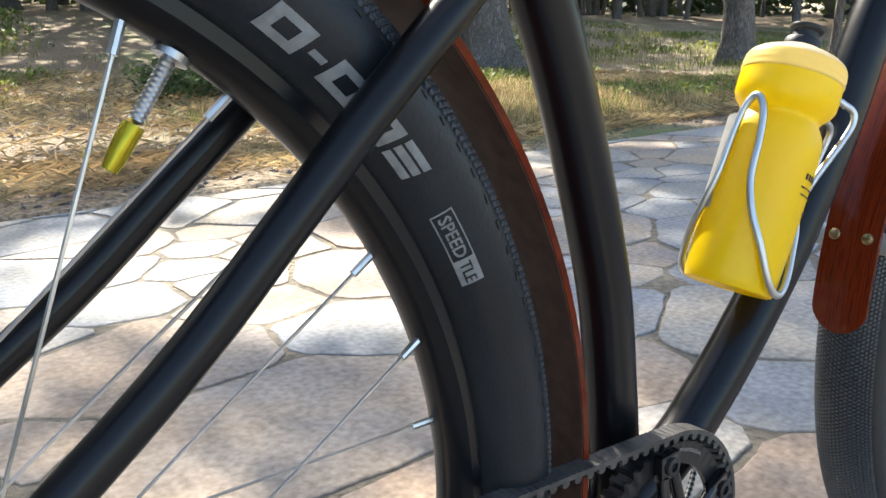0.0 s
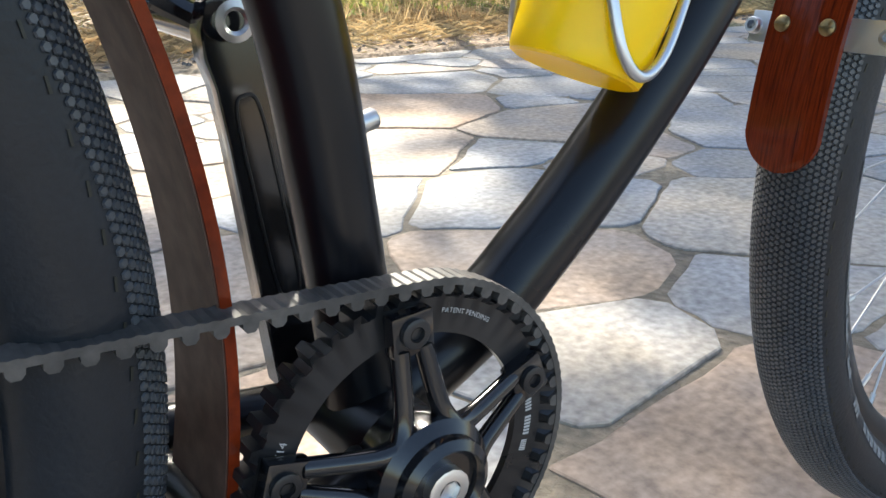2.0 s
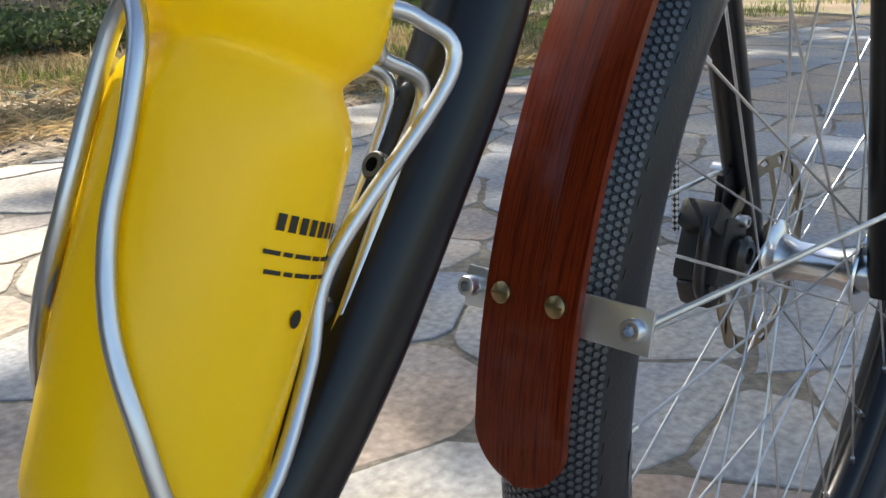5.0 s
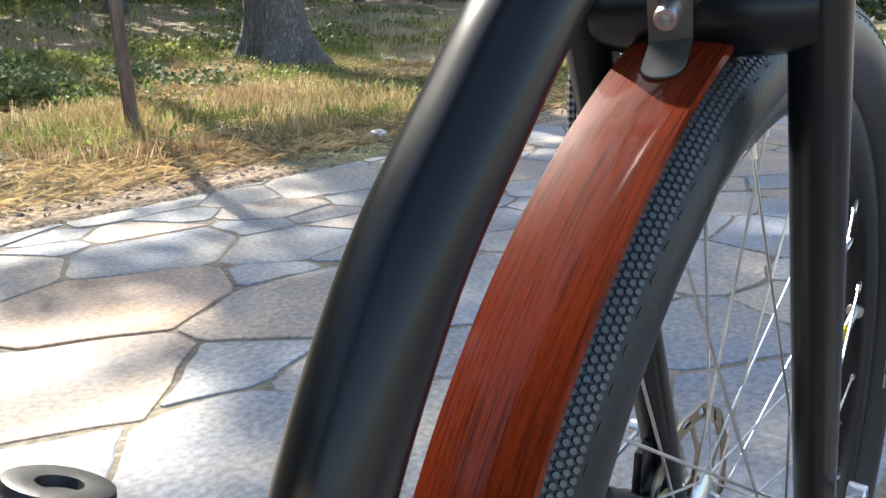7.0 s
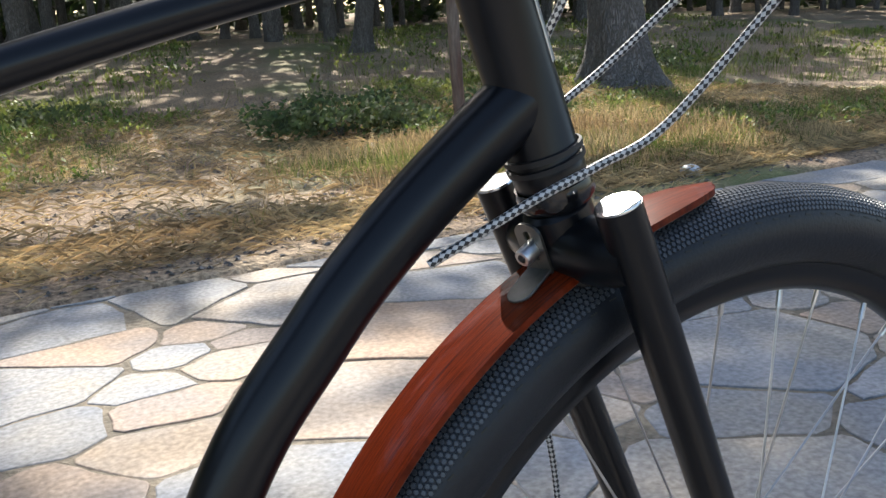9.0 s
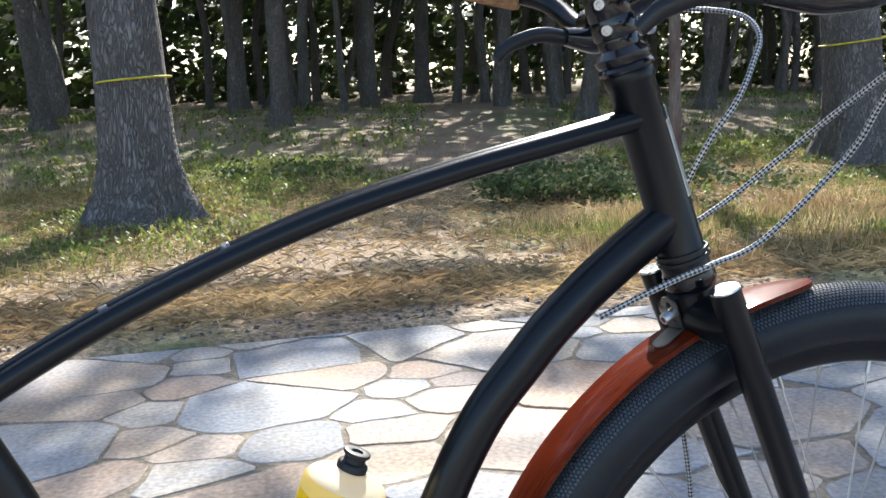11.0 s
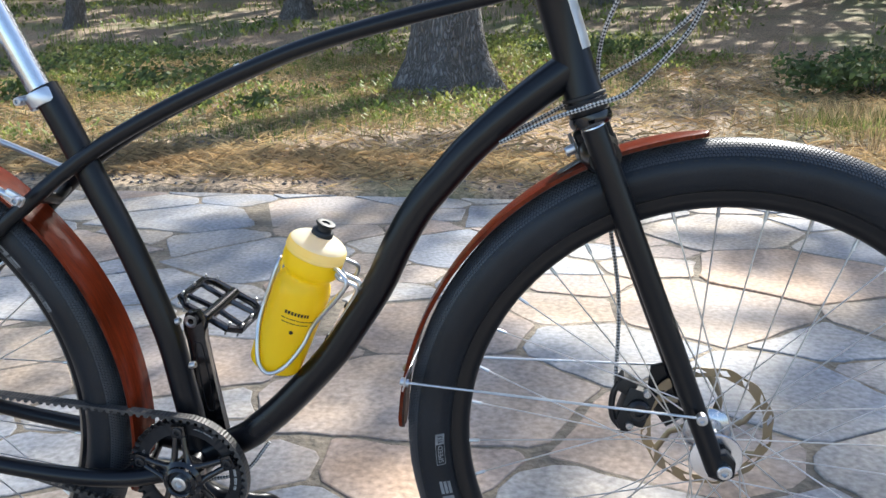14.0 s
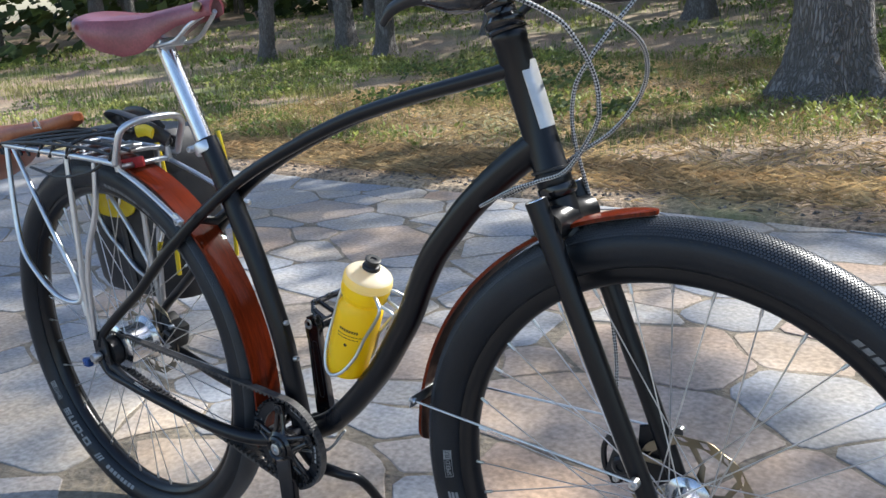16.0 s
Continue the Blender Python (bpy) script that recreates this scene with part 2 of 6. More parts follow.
def ground_material():
    """Forest floor: pine-needle litter, bare pale earth, thin green turf."""
    m = material("forest_floor", (0.27, 0.19, 0.125), rough=0.95, second=(0.35, 0.265, 0.175), scale=0.9, low=0.4, high=0.62, pores=0.6, bump=1.0, bump_scale=45)
    nt = m.node_tree
    n, link = nt.nodes, nt.links.new
    p = n["Principled BSDF"]
    old = p.inputs["Base Color"].links[0].from_socket
    at = n.new("ShaderNodeTexCoord")
    a = n.new("ShaderNodeTexNoise")
    a.inputs["Scale"].default_value, a.inputs["Detail"].default_value = 0.55, 5
    link(at.outputs["Object"], a.inputs["Vector"])
    r = n.new("ShaderNodeMapRange")
    r.inputs["From Min"].default_value, r.inputs["From Max"].default_value = 0.52, 0.66
    link(a.outputs["Fac"], r.inputs["Value"])
    mul = n.new("ShaderNodeMix")
    mul.data_type = "RGBA"
    mul.inputs["B"].default_value = (0.17, 0.18, 0.075, 1)
    link(r.outputs[0], mul.inputs["Factor"])
    link(old, mul.inputs["A"])
    link(mul.outputs["Result"], p.inputs["Base Color"])
    return m


FLOOR = ground_material()


# ---- building tools ----
def part(name, bm, mat, parent=None, label="", smooth=True):
    """Links a bmesh as one mesh object under a thing or a part."""
    bmesh.ops.recalc_face_normals(bm, faces=bm.faces)
    me = bpy.data.meshes.new(name)
    bm.to_mesh(me)
    bm.free()
    if smooth:
        me.polygons.foreach_set("use_smooth", [True] * len(me.polygons))
        me.set_sharp_from_angle(angle=radians(38))
    me.materials.append(mat)
    ob = new(name, me)
    ob.parent = parent
    if label:
        ob["label"] = label
    return ob


def thing(name, label, category, group="", kind=""):
    return tagged(new(name), label, category, group, kind)


def spline(points, steps=8):
    """A smooth line through the points (Catmull-Rom)."""
    p = [Vector(q) for q in points]
    if len(p) < 3:
        return p
    p = [2 * p[0] - p[1]] + p + [2 * p[-1] - p[-2]]
    out = []
    for i in range(1, len(p) - 2):
        a, b, c, d = p[i - 1:i + 3]
        for k in range(steps):
            t = k / steps
            out.append(0.5 * ((2 * b) + (c - a) * t + (2 * a - 5 * b + 4 * c - d) * t * t + (3 * b - a - 3 * c + d) * t ** 3))
    out.append(p[-2])
    return out


def sweep(bm, line, radius, seg=14, flat=1.0, closed=False, uv=False):
    """A round (or flattened) tube along a line; radius may be a list, one for each end or point."""
    line = [Vector(q) for q in line]
    n = len(line)
    if isinstance(radius, (int, float)):
        rad = [radius] * n
    else:
        rad = list(np.interp(np.linspace(0, 1, n), np.linspace(0, 1, len(radius)), radius))
    rings, side, far = [], None, [0.0]
    for i in range(n):
        if closed:
            d = (line[(i + 1) % n] - line[i - 1]).normalized()
        else:
            d = (line[min(i + 1, n - 1)] - line[max(i - 1, 0)]).normalized()
        if side is None:
            side = d.orthogonal().normalized() if abs(d.y) > 0.9 else d.cross(Vector((0, 1, 0))).normalized()
        side = (side - d * side.dot(d)).normalized()
        up = d.cross(side)
        rings.append([bm.verts.new(line[i] + (side * math.cos(a) + up * math.sin(a) * flat) * rad[i]) for a in (2 * math.pi * k / seg for k in range(seg))])
        if i:
            far.append(far[-1] + (line[i] - line[i - 1]).length)
    lay = bm.loops.layers.uv.verify() if uv else None
    for i in range(n if closed else n - 1):
        a, b = rings[i], rings[(i + 1) % n]
        for k in range(seg):
            f = bm.faces.new((a[k], a[(k + 1) % seg], b[(k + 1) % seg], b[k]))
            if uv:
                for lp, (u, v) in zip(f.loops, ((k, i), (k + 1, i), (k + 1, i + 1), (k, i + 1))):
                    lp[lay].uv = (u * 0.5 + far[v] * 250, far[v] * 250 - u * 0.5)
    if not closed:
        bm.faces.new(rings[0])
        bm.faces.new(rings[-1])
    return bm


def tube(points, radius, seg=14, steps=8, flat=1.0):
    return sweep(bmesh.new(), spline(points, steps), radius, seg, flat)


def lathe(bm, profile, m, seg=32, closed=False):
    """Turns a profile of (radius, height) about the z axis of m."""
    rings = []
    for r, h in profile:
        if r < 1e-6:
            rings.append([bm.verts.new(m @ Vector((0, 0, h)))])
        else:
            rings.append([bm.verts.new(m @ Vector((r * math.cos(a), r * math.sin(a), h))) for a in (2 * math.pi * k / seg for k in range(seg))])
    pairs = list(zip(rings, rings[1:])) + ([(rings[-1], rings[0])] if closed else [])
    for a, b in pairs:
        if len(a) == 1 and len(b) == 1:
            continue
        for k in range(seg):
            j = (k + 1) % seg
            if len(a) == 1:
                bm.faces.new((a[0], b[j], b[k]))
            elif len(b) == 1:
                bm.faces.new((a[k], a[j], b[0]))
            else:
                bm.faces.new((a[k], a[j], b[j], b[k]))
    return bm


def axis(center, direction):
    """A pose with its z axis along the direction."""
    return Matrix.Translation(center) @ Vector(direction).to_track_quat("Z", "Y").to_matrix().to_4x4()


def rod(bm, a, b, r, seg=10, bevel=0.0):
    a, b = Vector(a), Vector(b)
    h = (b - a).length
    prof = [(0, 0), (r - bevel, 0), (r, bevel), (r, h - bevel), (r - bevel, h), (0, h)] if bevel else [(0, 0), (r, 0), (r, h), (0, h)]
    return lathe(bm, prof, axis(a, b - a), seg)


def slab(bm, outline, m, thick, bevel=0.0):
    """A plate with rounded rims from a flat outline; its thickness along m's z."""
    n = len(outline)
    c = Vector((sum(p[0] for p in outline) / n, sum(p[1] for p in outline) / n))
    levels = [(0, bevel), (bevel, 0), (thick - bevel, 0), (thick, bevel)] if bevel else [(0, 0), (thick, 0)]
    rings = []
    for h, inset in levels:
        ring = []
        for p in outline:
            d = Vector(p) - c
            q = c + d * max(0.0, 1 - inset / max(d.length, 1e-6))
            ring.append(bm.verts.new(m @ Vector((q.x, q.y, h))))
        rings.append(ring)
    for a, b in zip(rings, rings[1:]):
        for k in range(n):
            bm.faces.new((a[k], a[(k + 1) % n], b[(k + 1) % n], b[k]))
    bm.faces.new(rings[0])
    bm.faces.new(rings[-1])
    return bm


def block(bm, size, m, bevel=0.0):
    """A box with bevelled edges."""
    got = bmesh.ops.create_cube(bm, size=1.0, matrix=m @ Matrix.Diagonal((*size, 1)))
    if bevel:
        edges = {e for v in got["verts"] for e in v.link_edges}
        bmesh.ops.bevel(bm, geom=list(edges), offset=bevel, segments=2, affect="EDGES", profile=0.6)
    return bm


def bolt(bm, at, direction, r=0.0045, h=0.004):
    """A socket-head bolt with a sunk hexagon."""
    m = axis(at, direction)
    lathe(bm, [(0, -h), (r, -h), (r, h * 0.8), (r * 0.86, h), (r * 0.52, h)], m, 14)
    lathe(bm, [(r * 0.52, h), (r * 0.5, h * 0.2), (0, h * 0.2)], m, 6)
    return bm


def writing(text, size):
    """The vertices and faces of a word in Blender's own font, flat, its left end at the origin."""
    cu = bpy.data.curves.new("text", "FONT")
    cu.body, cu.size, cu.resolution_u = text, size, 2
    ob = bpy.data.objects.new("text", cu)
    me = bpy.data.meshes.new_from_object(ob)
    verts = [tuple(v.co) for v in me.vertices]
    faces = [tuple(q.vertices) for q in me.polygons]
    bpy.data.objects.remove(ob)
    bpy.data.curves.remove(cu)
    bpy.data.meshes.remove(me)
    return verts, faces


def lay(bm, verts, faces, place):
    """Adds flat faces, each vertex moved by place(u, v)."""
    vs = [bm.verts.new(place(v[0], v[1])) for v in verts]
    for f in faces:
        try:
            bm.faces.new([vs[i] for i in f])
        except ValueError:
            pass
    return bm


def turned(bm, m):
    bmesh.ops.transform(bm, matrix=m, verts=bm.verts)
    return bm


# ---- bicycle ----
AX = Vector((-0.289, 0, 0.957))                  # head tube, upwards
P0 = Vector((0.960, 0, 0.741))
RAKE, P1 = Vector((-0.358, 0, 0.934)), Vector((0.968, 0, 0.741))   # fork, upwards
STEER = Matrix.Translation(P1 + Vector((-0.010, 0, -0.004))) @ Matrix.Rotation(radians(1.4), 4, RAKE) @ Matrix.Translation(-P1)
HEAD = Matrix.Translation(P0) @ Matrix.Rotation(radians(2.0), 4, AX) @ Matrix.Translation(-P0)
HUB_R, HUB_F = Vector((0.0145, -0.006, 0.3905)), Vector((1.1116, 0, 0.3650))
BB = Vector((0.4625, 0, 0.3065))
R_OUT, TYRE_R = 0.363, 0.0290
R_MID = R_OUT - TYRE_R
IDENT = Matrix.Identity(4)
# sets the bicycle, built on its own datum, level on the paving
LEVEL = Matrix.Translation((0.0138, 0, -0.0280)) @ Matrix.Rotation(radians(-1.4375), 4, "Y")

bicycle = thing("bicycle", "matte black cruiser bicycle with wooden fenders, standing on paving", "bicycle")


def sheet(grid, thick):
    """A closed shell from a grid of points; thick is a vector or a function of (i, j)."""
    bm = bmesh.new()
    top = [[bm.verts.new(p) for p in row] for row in grid]
    off = thick if callable(thick) else (lambda i, j: thick)
    low = [[bm.verts.new(Vector(p) + off(i, j)) for j, p in enumerate(row)] for i, row in enumerate(grid)]
    n, m = len(grid), len(grid[0])
    for i in range(n - 1):
        for j in range(m - 1):
            bm.faces.new((top[i][j], top[i][j + 1], top[i + 1][j + 1], top[i + 1][j]))
            bm.faces.new((low[i][j], low[i + 1][j], low[i + 1][j + 1], low[i][j + 1]))
    for i in range(n - 1):
        bm.faces.new((top[i][0], top[i + 1][0], low[i + 1][0], low[i][0]))
        bm.faces.new((top[i][-1], low[i][-1], low[i + 1][-1], top[i + 1][-1]))
    for j in range(m - 1):
        bm.faces.new((top[0][j], low[0][j], low[0][j + 1], top[0][j + 1]))
        bm.faces.new((top[-1][j], top[-1][j + 1], low[-1][j + 1], low[-1][j]))
    return bm


def on_wheel(c, r, a, y=0.0):
    return c + Vector((r * math.cos(a), y, r * math.sin(a)))


def tyre_surface(c, a, phi, lift=0.0):
    """A point of the tyre: a round the wheel, phi from the crown towards the right flank (-y)."""
    r = R_MID + (TYRE_R + lift) * math.cos(phi)
    return on_wheel(c, r, a, -(TYRE_R * 1.03 + lift) * math.sin(phi))


def tread_mesh(c):
    """Small hexagonal studs in staggered rows."""
    verts, faces = [], []
    rows = 560
    cols = 18
    for i in range(rows):
        for j in range(cols):
            phi = radians(-57 + 114 * j / (cols - 1))
            a = 2 * math.pi * (i + 0.5 * (j % 2)) / rows
            base = len(verts)
            for lift, s in ((0.0, 0.00188), (0.0008, 0.00150)):
                for k in range(6):
                    q = math.pi * k / 3
                    verts.append(tyre_surface(c, a + s * math.cos(q) / R_OUT, phi + s * math.sin(q) / TYRE_R, lift))
            for k in range(6):
                n = (k + 1) % 6
                faces.append((base + k, base + n, base + 6 + n, base + 6 + k))
            faces.append(tuple(base + 6 + k for k in range(6)))
    return verts, faces


def sipe_mesh(c):
    """Short dark moulding dashes along the shoulders."""
    verts, faces = [], []
    for i in range(140):
        for side in (-1, 1):
            a, base = 2 * math.pi * (i + 0.3 * side) / 140, len(verts)
            for lift in (0.0, 0.0003):
                for da, dp in ((-0.0075, -0.012), (0.0065, -0.034), (0.0075, 0.0), (-0.0065, 0.022)):
                    verts.append(tyre_surface(c, a + da, side * (radians(66) + dp), lift))
            faces.append((base + 4, base + 5, base + 6, base + 7))
            for k in range(4):
                faces.append((base + k, base + (k + 1) % 4, base + 4 + (k + 1) % 4, base + 4 + k))
    return verts, faces


def raw(name, verts, faces, mat, parent, m=IDENT, smooth=False):
    me = bpy.data.meshes.new(name)
    me.from_pydata([m @ Vector(v) for v in verts], [], faces)
    if smooth:
        me.polygons.foreach_set("use_smooth", [True] * len(me.polygons))
    me.materials.append(mat)
    ob = new(name, me)
    ob.parent = parent
    return ob


def flank_print(c, m, parent, start, way=-1):
    """The tyre's pale print: plain blocks, and a framed word that can be read."""
    def at(u, v):
        return tyre_surface(c, start + way * 0.80 * u / R_MID, radians(116.5) - 0.73 * v / TYRE_R, 0.0005)

    def bar(bm, a, b, lo, hi, lean=0.25):
        k = max(2, int((b - a) / 0.004))
        for i in range(k):
            x0, x1 = a + (b - a) * i / k, a + (b - a) * (i + 1) / k
            for j in range(3):
                y0, y1 = lo + (hi - lo) * j / 3, lo + (hi - lo) * (j + 1) / 3
                bm.faces.new([bm.verts.new(at(x + lean * y, y)) for x, y in ((x0, y0), (x1, y0), (x1, y1), (x0, y1))])

    # the maker's name and the model as rows of plain shapes
    u = -0.352
    for k in range(8):
        bm = bmesh.new()
        bar(bm, u, u + 0.0115, -0.006, 0.006)
        part("printed_block", bm, WHITE, parent, "pale printed block on the tyre flank", smooth=False).matrix_world = m
        u += 0.0155
    u += 0.02
    for k in range(3):
        bm = bmesh.new()
        bar(bm, u + 0.009 * k, u + 0.006 + 0.009 * k, -0.010, 0.010, 0.45)
        part("printed_stripe", bm, WHITE, parent, smooth=False).matrix_world = m
    u = -0.148
    for kind in (0, 4, 0, 2, 3):
        bm = bmesh.new()
        h, w = 0.0092, 0.026
        if kind == 0:
            for a, b, lo, hi in ((u, u + w, h - 0.005, h), (u, u + w, -h, -h + 0.005), (u, u + 0.007, -h, h), (u + w - 0.007, u + w, -h, h)):
                bar(bm, a, b, lo, hi)
        elif kind == 2:
            for a, b, lo, hi in ((u, u + 0.007, -h, h), (u + w - 0.007, u + w, -h, h), (u, u + w, h - 0.005, h)):
                bar(bm, a, b, lo, hi)
        elif kind == 3:
            for lo in (-h, -0.0025, h - 0.005):
                bar(bm, u, u + w * 0.85, lo, lo + 0.005)
        else:
            bar(bm, u, u + 0.010, -0.002, 0.002)
        part("printed_shape", bm, WHITE, parent, smooth=False).matrix_world = m
        u += w + 0.004 if kind != 4 else 0.014
    # framed word, and a filled field beside it
    bm = bmesh.new()
    v, fc = writing("SPEED", 0.0118)
    vx = [p[0] for p in v]
    k = 0.030 / (max(vx) - min(vx))
    for dx, dy in ((0, 0), (0.0004, 0), (0, 0.0004), (0.0004, 0.0004)):
        lay(bm, [((x - min(vx)) * k + 0.0115 + dx, y - 0.0042 + dy, 0) for x, y, _ in v], fc, at)
    for a, b, lo, hi in ((0.008, 0.062, -0.0078, -0.0068), (0.008, 0.062, 0.0068, 0.0078), (0.008, 0.0092, -0.0078, 0.0078)):
        bar(bm, a, b, lo, hi, 0.0)
    part("print_word", bm, WHITE, parent, "framed pale lettering on the tyre flank", smooth=False).matrix_world = m
    bm = bmesh.new()
    bar(bm, 0.0435, 0.062, -0.0068, 0.0068, 0.0)
    part("print_field", bm, WHITE, parent, "filled pale field with dark letters", smooth=False).matrix_world = m
    bm = bmesh.new()
    v, fc = writing("TLE", 0.0112)
    vx = [p[0] for p in v]
    k = 0.0145 / (max(vx) - min(vx))
    for dx in (0, 0.0004):
        lay(bm, [((x - min(vx)) * k + 0.0455 + dx, y - 0.004, 0) for x, y, _ in v], fc,
            lambda p, q: tyre_surface(c, start + way * 0.80 * p / R_MID, radians(116.5) - 0.73 * q / TYRE_R, 0.0009))
    part("print_letters", bm, RUBBER, parent, "dark letters on the pale field", smooth=False).matrix_world = m


def wheel(name, c, m, hub_profile, flange, rotor_y, valve_angle, print_angle, label, spin, deep):
    w = thing(name, "", "")
    w.parent = bicycle
    w["label"] = label
    M = m @ axis(c, (0, -1, 0))
    # tyre carcass
    prof = []
    for k in range(25):
        phi = radians(-152 + 304 * k / 24)
        prof.append((R_MID + TYRE_R * math.cos(phi), TYRE_R * 1.03 * math.sin(phi)))
    tyre = part("tyre", lathe(bmesh.new(), prof, M, 160, closed=True), RUBBER, w, "black slick-shouldered rubber tyre")
    v, f = tread_mesh(c)
    raw("tread", v, f, TREAD, w, m)["label"] = "fine studded rubber tread"
    v, f = sipe_mesh(c)
    tagged(raw("moulding_dash", v, f, INK, w, m), "short black moulding dashes", kind="stuff")
    # rim: deep box section, two flange lips
    rp = [(0.311, -0.0145), (0.313, -0.0125), (0.306, -0.011), (0.300, -0.0108), (0.300, 0.0108), (0.306, 0.011), (0.313, 0.0125), (0.311, 0.0145),
          (0.303, 0.0148), (deep + 0.005, 0.0115), (deep + 0.001, 0.006), (deep, 0.0), (deep + 0.001, -0.006), (deep + 0.005, -0.0115), (0.303, -0.0148)]
    part("rim", lathe(bmesh.new(), rp, M, 128, closed=True), BLACK, w, "black box-section rim")
    part("hub", lathe(bmesh.new(), hub_profile, M, 40), SILVER, w, "polished silver hub")
    # spokes, eighteen a side, crossed
    for i in range(36):
        side = 1 if i % 2 else -1
        k = i // 2
        rim_a = 2 * math.pi * i / 36 + spin
        cross = (1 if k % 2 else -1) * radians(62)
        fr, fy = flange
        p = on_wheel(c, fr, rim_a - cross, side * fy)
        q = on_wheel(c, deep + 0.001, rim_a, side * 0.003)
        bm = bmesh.new()
        sweep(bm, [p + (p - c).normalized() * 0.0, q], 0.00095, 6)
        d = (p - q).normalized()
        rod(bm, q, q + d * 0.013, 0.0021, 8)
        part("spoke", turned(bm, m), STEEL, w)
    # valve
    bm = bmesh.new()
    dirn = Vector((-math.cos(valve_angle), 0, -math.sin(valve_angle)))
    p = on_wheel(c, deep + 0.001, valve_angle)
    lathe(bm, [(0, 0), (0.0075, 0), (0.0075, 0.003), (0.003, 0.004)] + [(0.0029 + 0.0004 * (k % 2), 0.004 + 0.0011 * k) for k in range(24)] + [(0, 0.031)], axis(p, dirn), 12)
    valve = part("valve", turned(bm, m), STEEL, w, "threaded metal valve stem")
    bm = lathe(bmesh.new(), [(0, 0), (0.0042, 0), (0.0045, 0.002), (0.0042, 0.012), (0.0032, 0.019), (0, 0.02)], axis(p + dirn * 0.031, dirn), 12)
    part("valve_cap", turned(bm, m), GOLD, w, "yellow anodised valve cap")
    # disc rotor: slotted ring on spider arms
    bm = bmesh.new()
    n = 96
    wave = lambda k: 0.0013 * math.sin(k * 2 * math.pi / 8)
    faces_of = []
    for yy in (rotor_y - 0.0009, rotor_y + 0.0009):
        faces_of.append([[bm.verts.new(on_wheel(c, r + wave(k) * (1.0 if r > 0.07 else -0.6), 2 * math.pi * (k + (r - 0.073) * 260) / n, yy)) for k in range(n)] for r in (0.079, 0.0768, 0.0702, 0.0672)])
    for side in faces_of:
        for i in range(3):
            for k in range(n):
                if i != 1 or k % 6 not in (1, 2):
                    bm.faces.new((side[i][k], side[i][(k + 1) % n], side[i + 1][(k + 1) % n], side[i + 1][k]))
    for i in (0, 3):
        for k in range(n):
            bm.faces.new((faces_of[0][i][k], faces_of[1][i][k], faces_of[1][i][(k + 1) % n], faces_of[0][i][(k + 1) % n]))
    part("brake_rotor", turned(bm, m), ROTOR, w, "slotted steel brake disc")
    for k in range(6):
        a = k * math.pi / 3
        bm = bmesh.new()
        sweep(bm, [on_wheel(c, 0.02, a, rotor_y), on_wheel(c, 0.045, a + 0.18, rotor_y), on_wheel(c, 0.0685, a + 0.5, rotor_y)], [0.006, 0.0038, 0.0042], 8, flat=0.25)
        part("rotor_arm", turned(bm, m), ROTOR, w)
    bm = bmesh.new()
    lathe(bm, [(0.012, 0.0012), (0.026, 0.0012), (0.026, -0.0012), (0.012, -0.0012)], axis(on_wheel(c, 0, 0, rotor_y), (0, 1, 0)), 24, closed=True)
    part("rotor_carrier", turned(bm, m), ROTOR, w)
    flank_print(c, m, w, print_angle)
    flank_print(c, m, w, print_angle + math.pi)
    return w


FRONT_HUB = [(0, -0.05), (0.008, -0.05), (0.008, -0.042), (0.013, -0.040), (0.013, -0.034), (0.029, -0.0335), (0.030, -0.032), (0.029, -0.0305), (0.019, -0.027), (0.015, -0.015),
             (0.0148, 0.015), (0.019, 0.027), (0.029, 0.0305), (0.030, 0.032), (0.029, 0.0335), (0.013, 0.034), (0.013, 0.040), (0.008, 0.042), (0.008, 0.05), (0, 0.05)]
REAR_HUB = [(0, -0.062), (0.008, -0.062), (0.008, -0.048), (0.02, -0.047), (0.022, -0.04), (0.043, -0.032), (0.046, -0.03), (0.043, -0.027), (0.036, -0.022), (0.034, 0.0), (0.036, 0.022),
            (0.043, 0.027), (0.046, 0.03), (0.043, 0.032), (0.02, 0.036), (0.02, 0.044), (0.008, 0.045), (0.008, 0.062), (0, 0.062)]
ROUND = STEER @ Matrix.Translation(HUB_F) @ Matrix.Scale(0.981, 4) @ Matrix.Translation(-HUB_F)
front_wheel = wheel("front_wheel", HUB_F, ROUND, FRONT_HUB, (0.027, 0.032), 0.042, radians(14.5), radians(185.8), "front wheel with silver hub and studded tyre", radians(1.0), 0.2875)
rear_wheel = wheel("rear_wheel", HUB_R, IDENT, REAR_HUB, (0.043, 0.030), 0.046, radians(54.8), radians(32.2), "rear wheel with large silver gear hub", radians(-0.8), 0.2935)


def mirrored(points):
    return [(x, -y, z) for x, y, z in points]


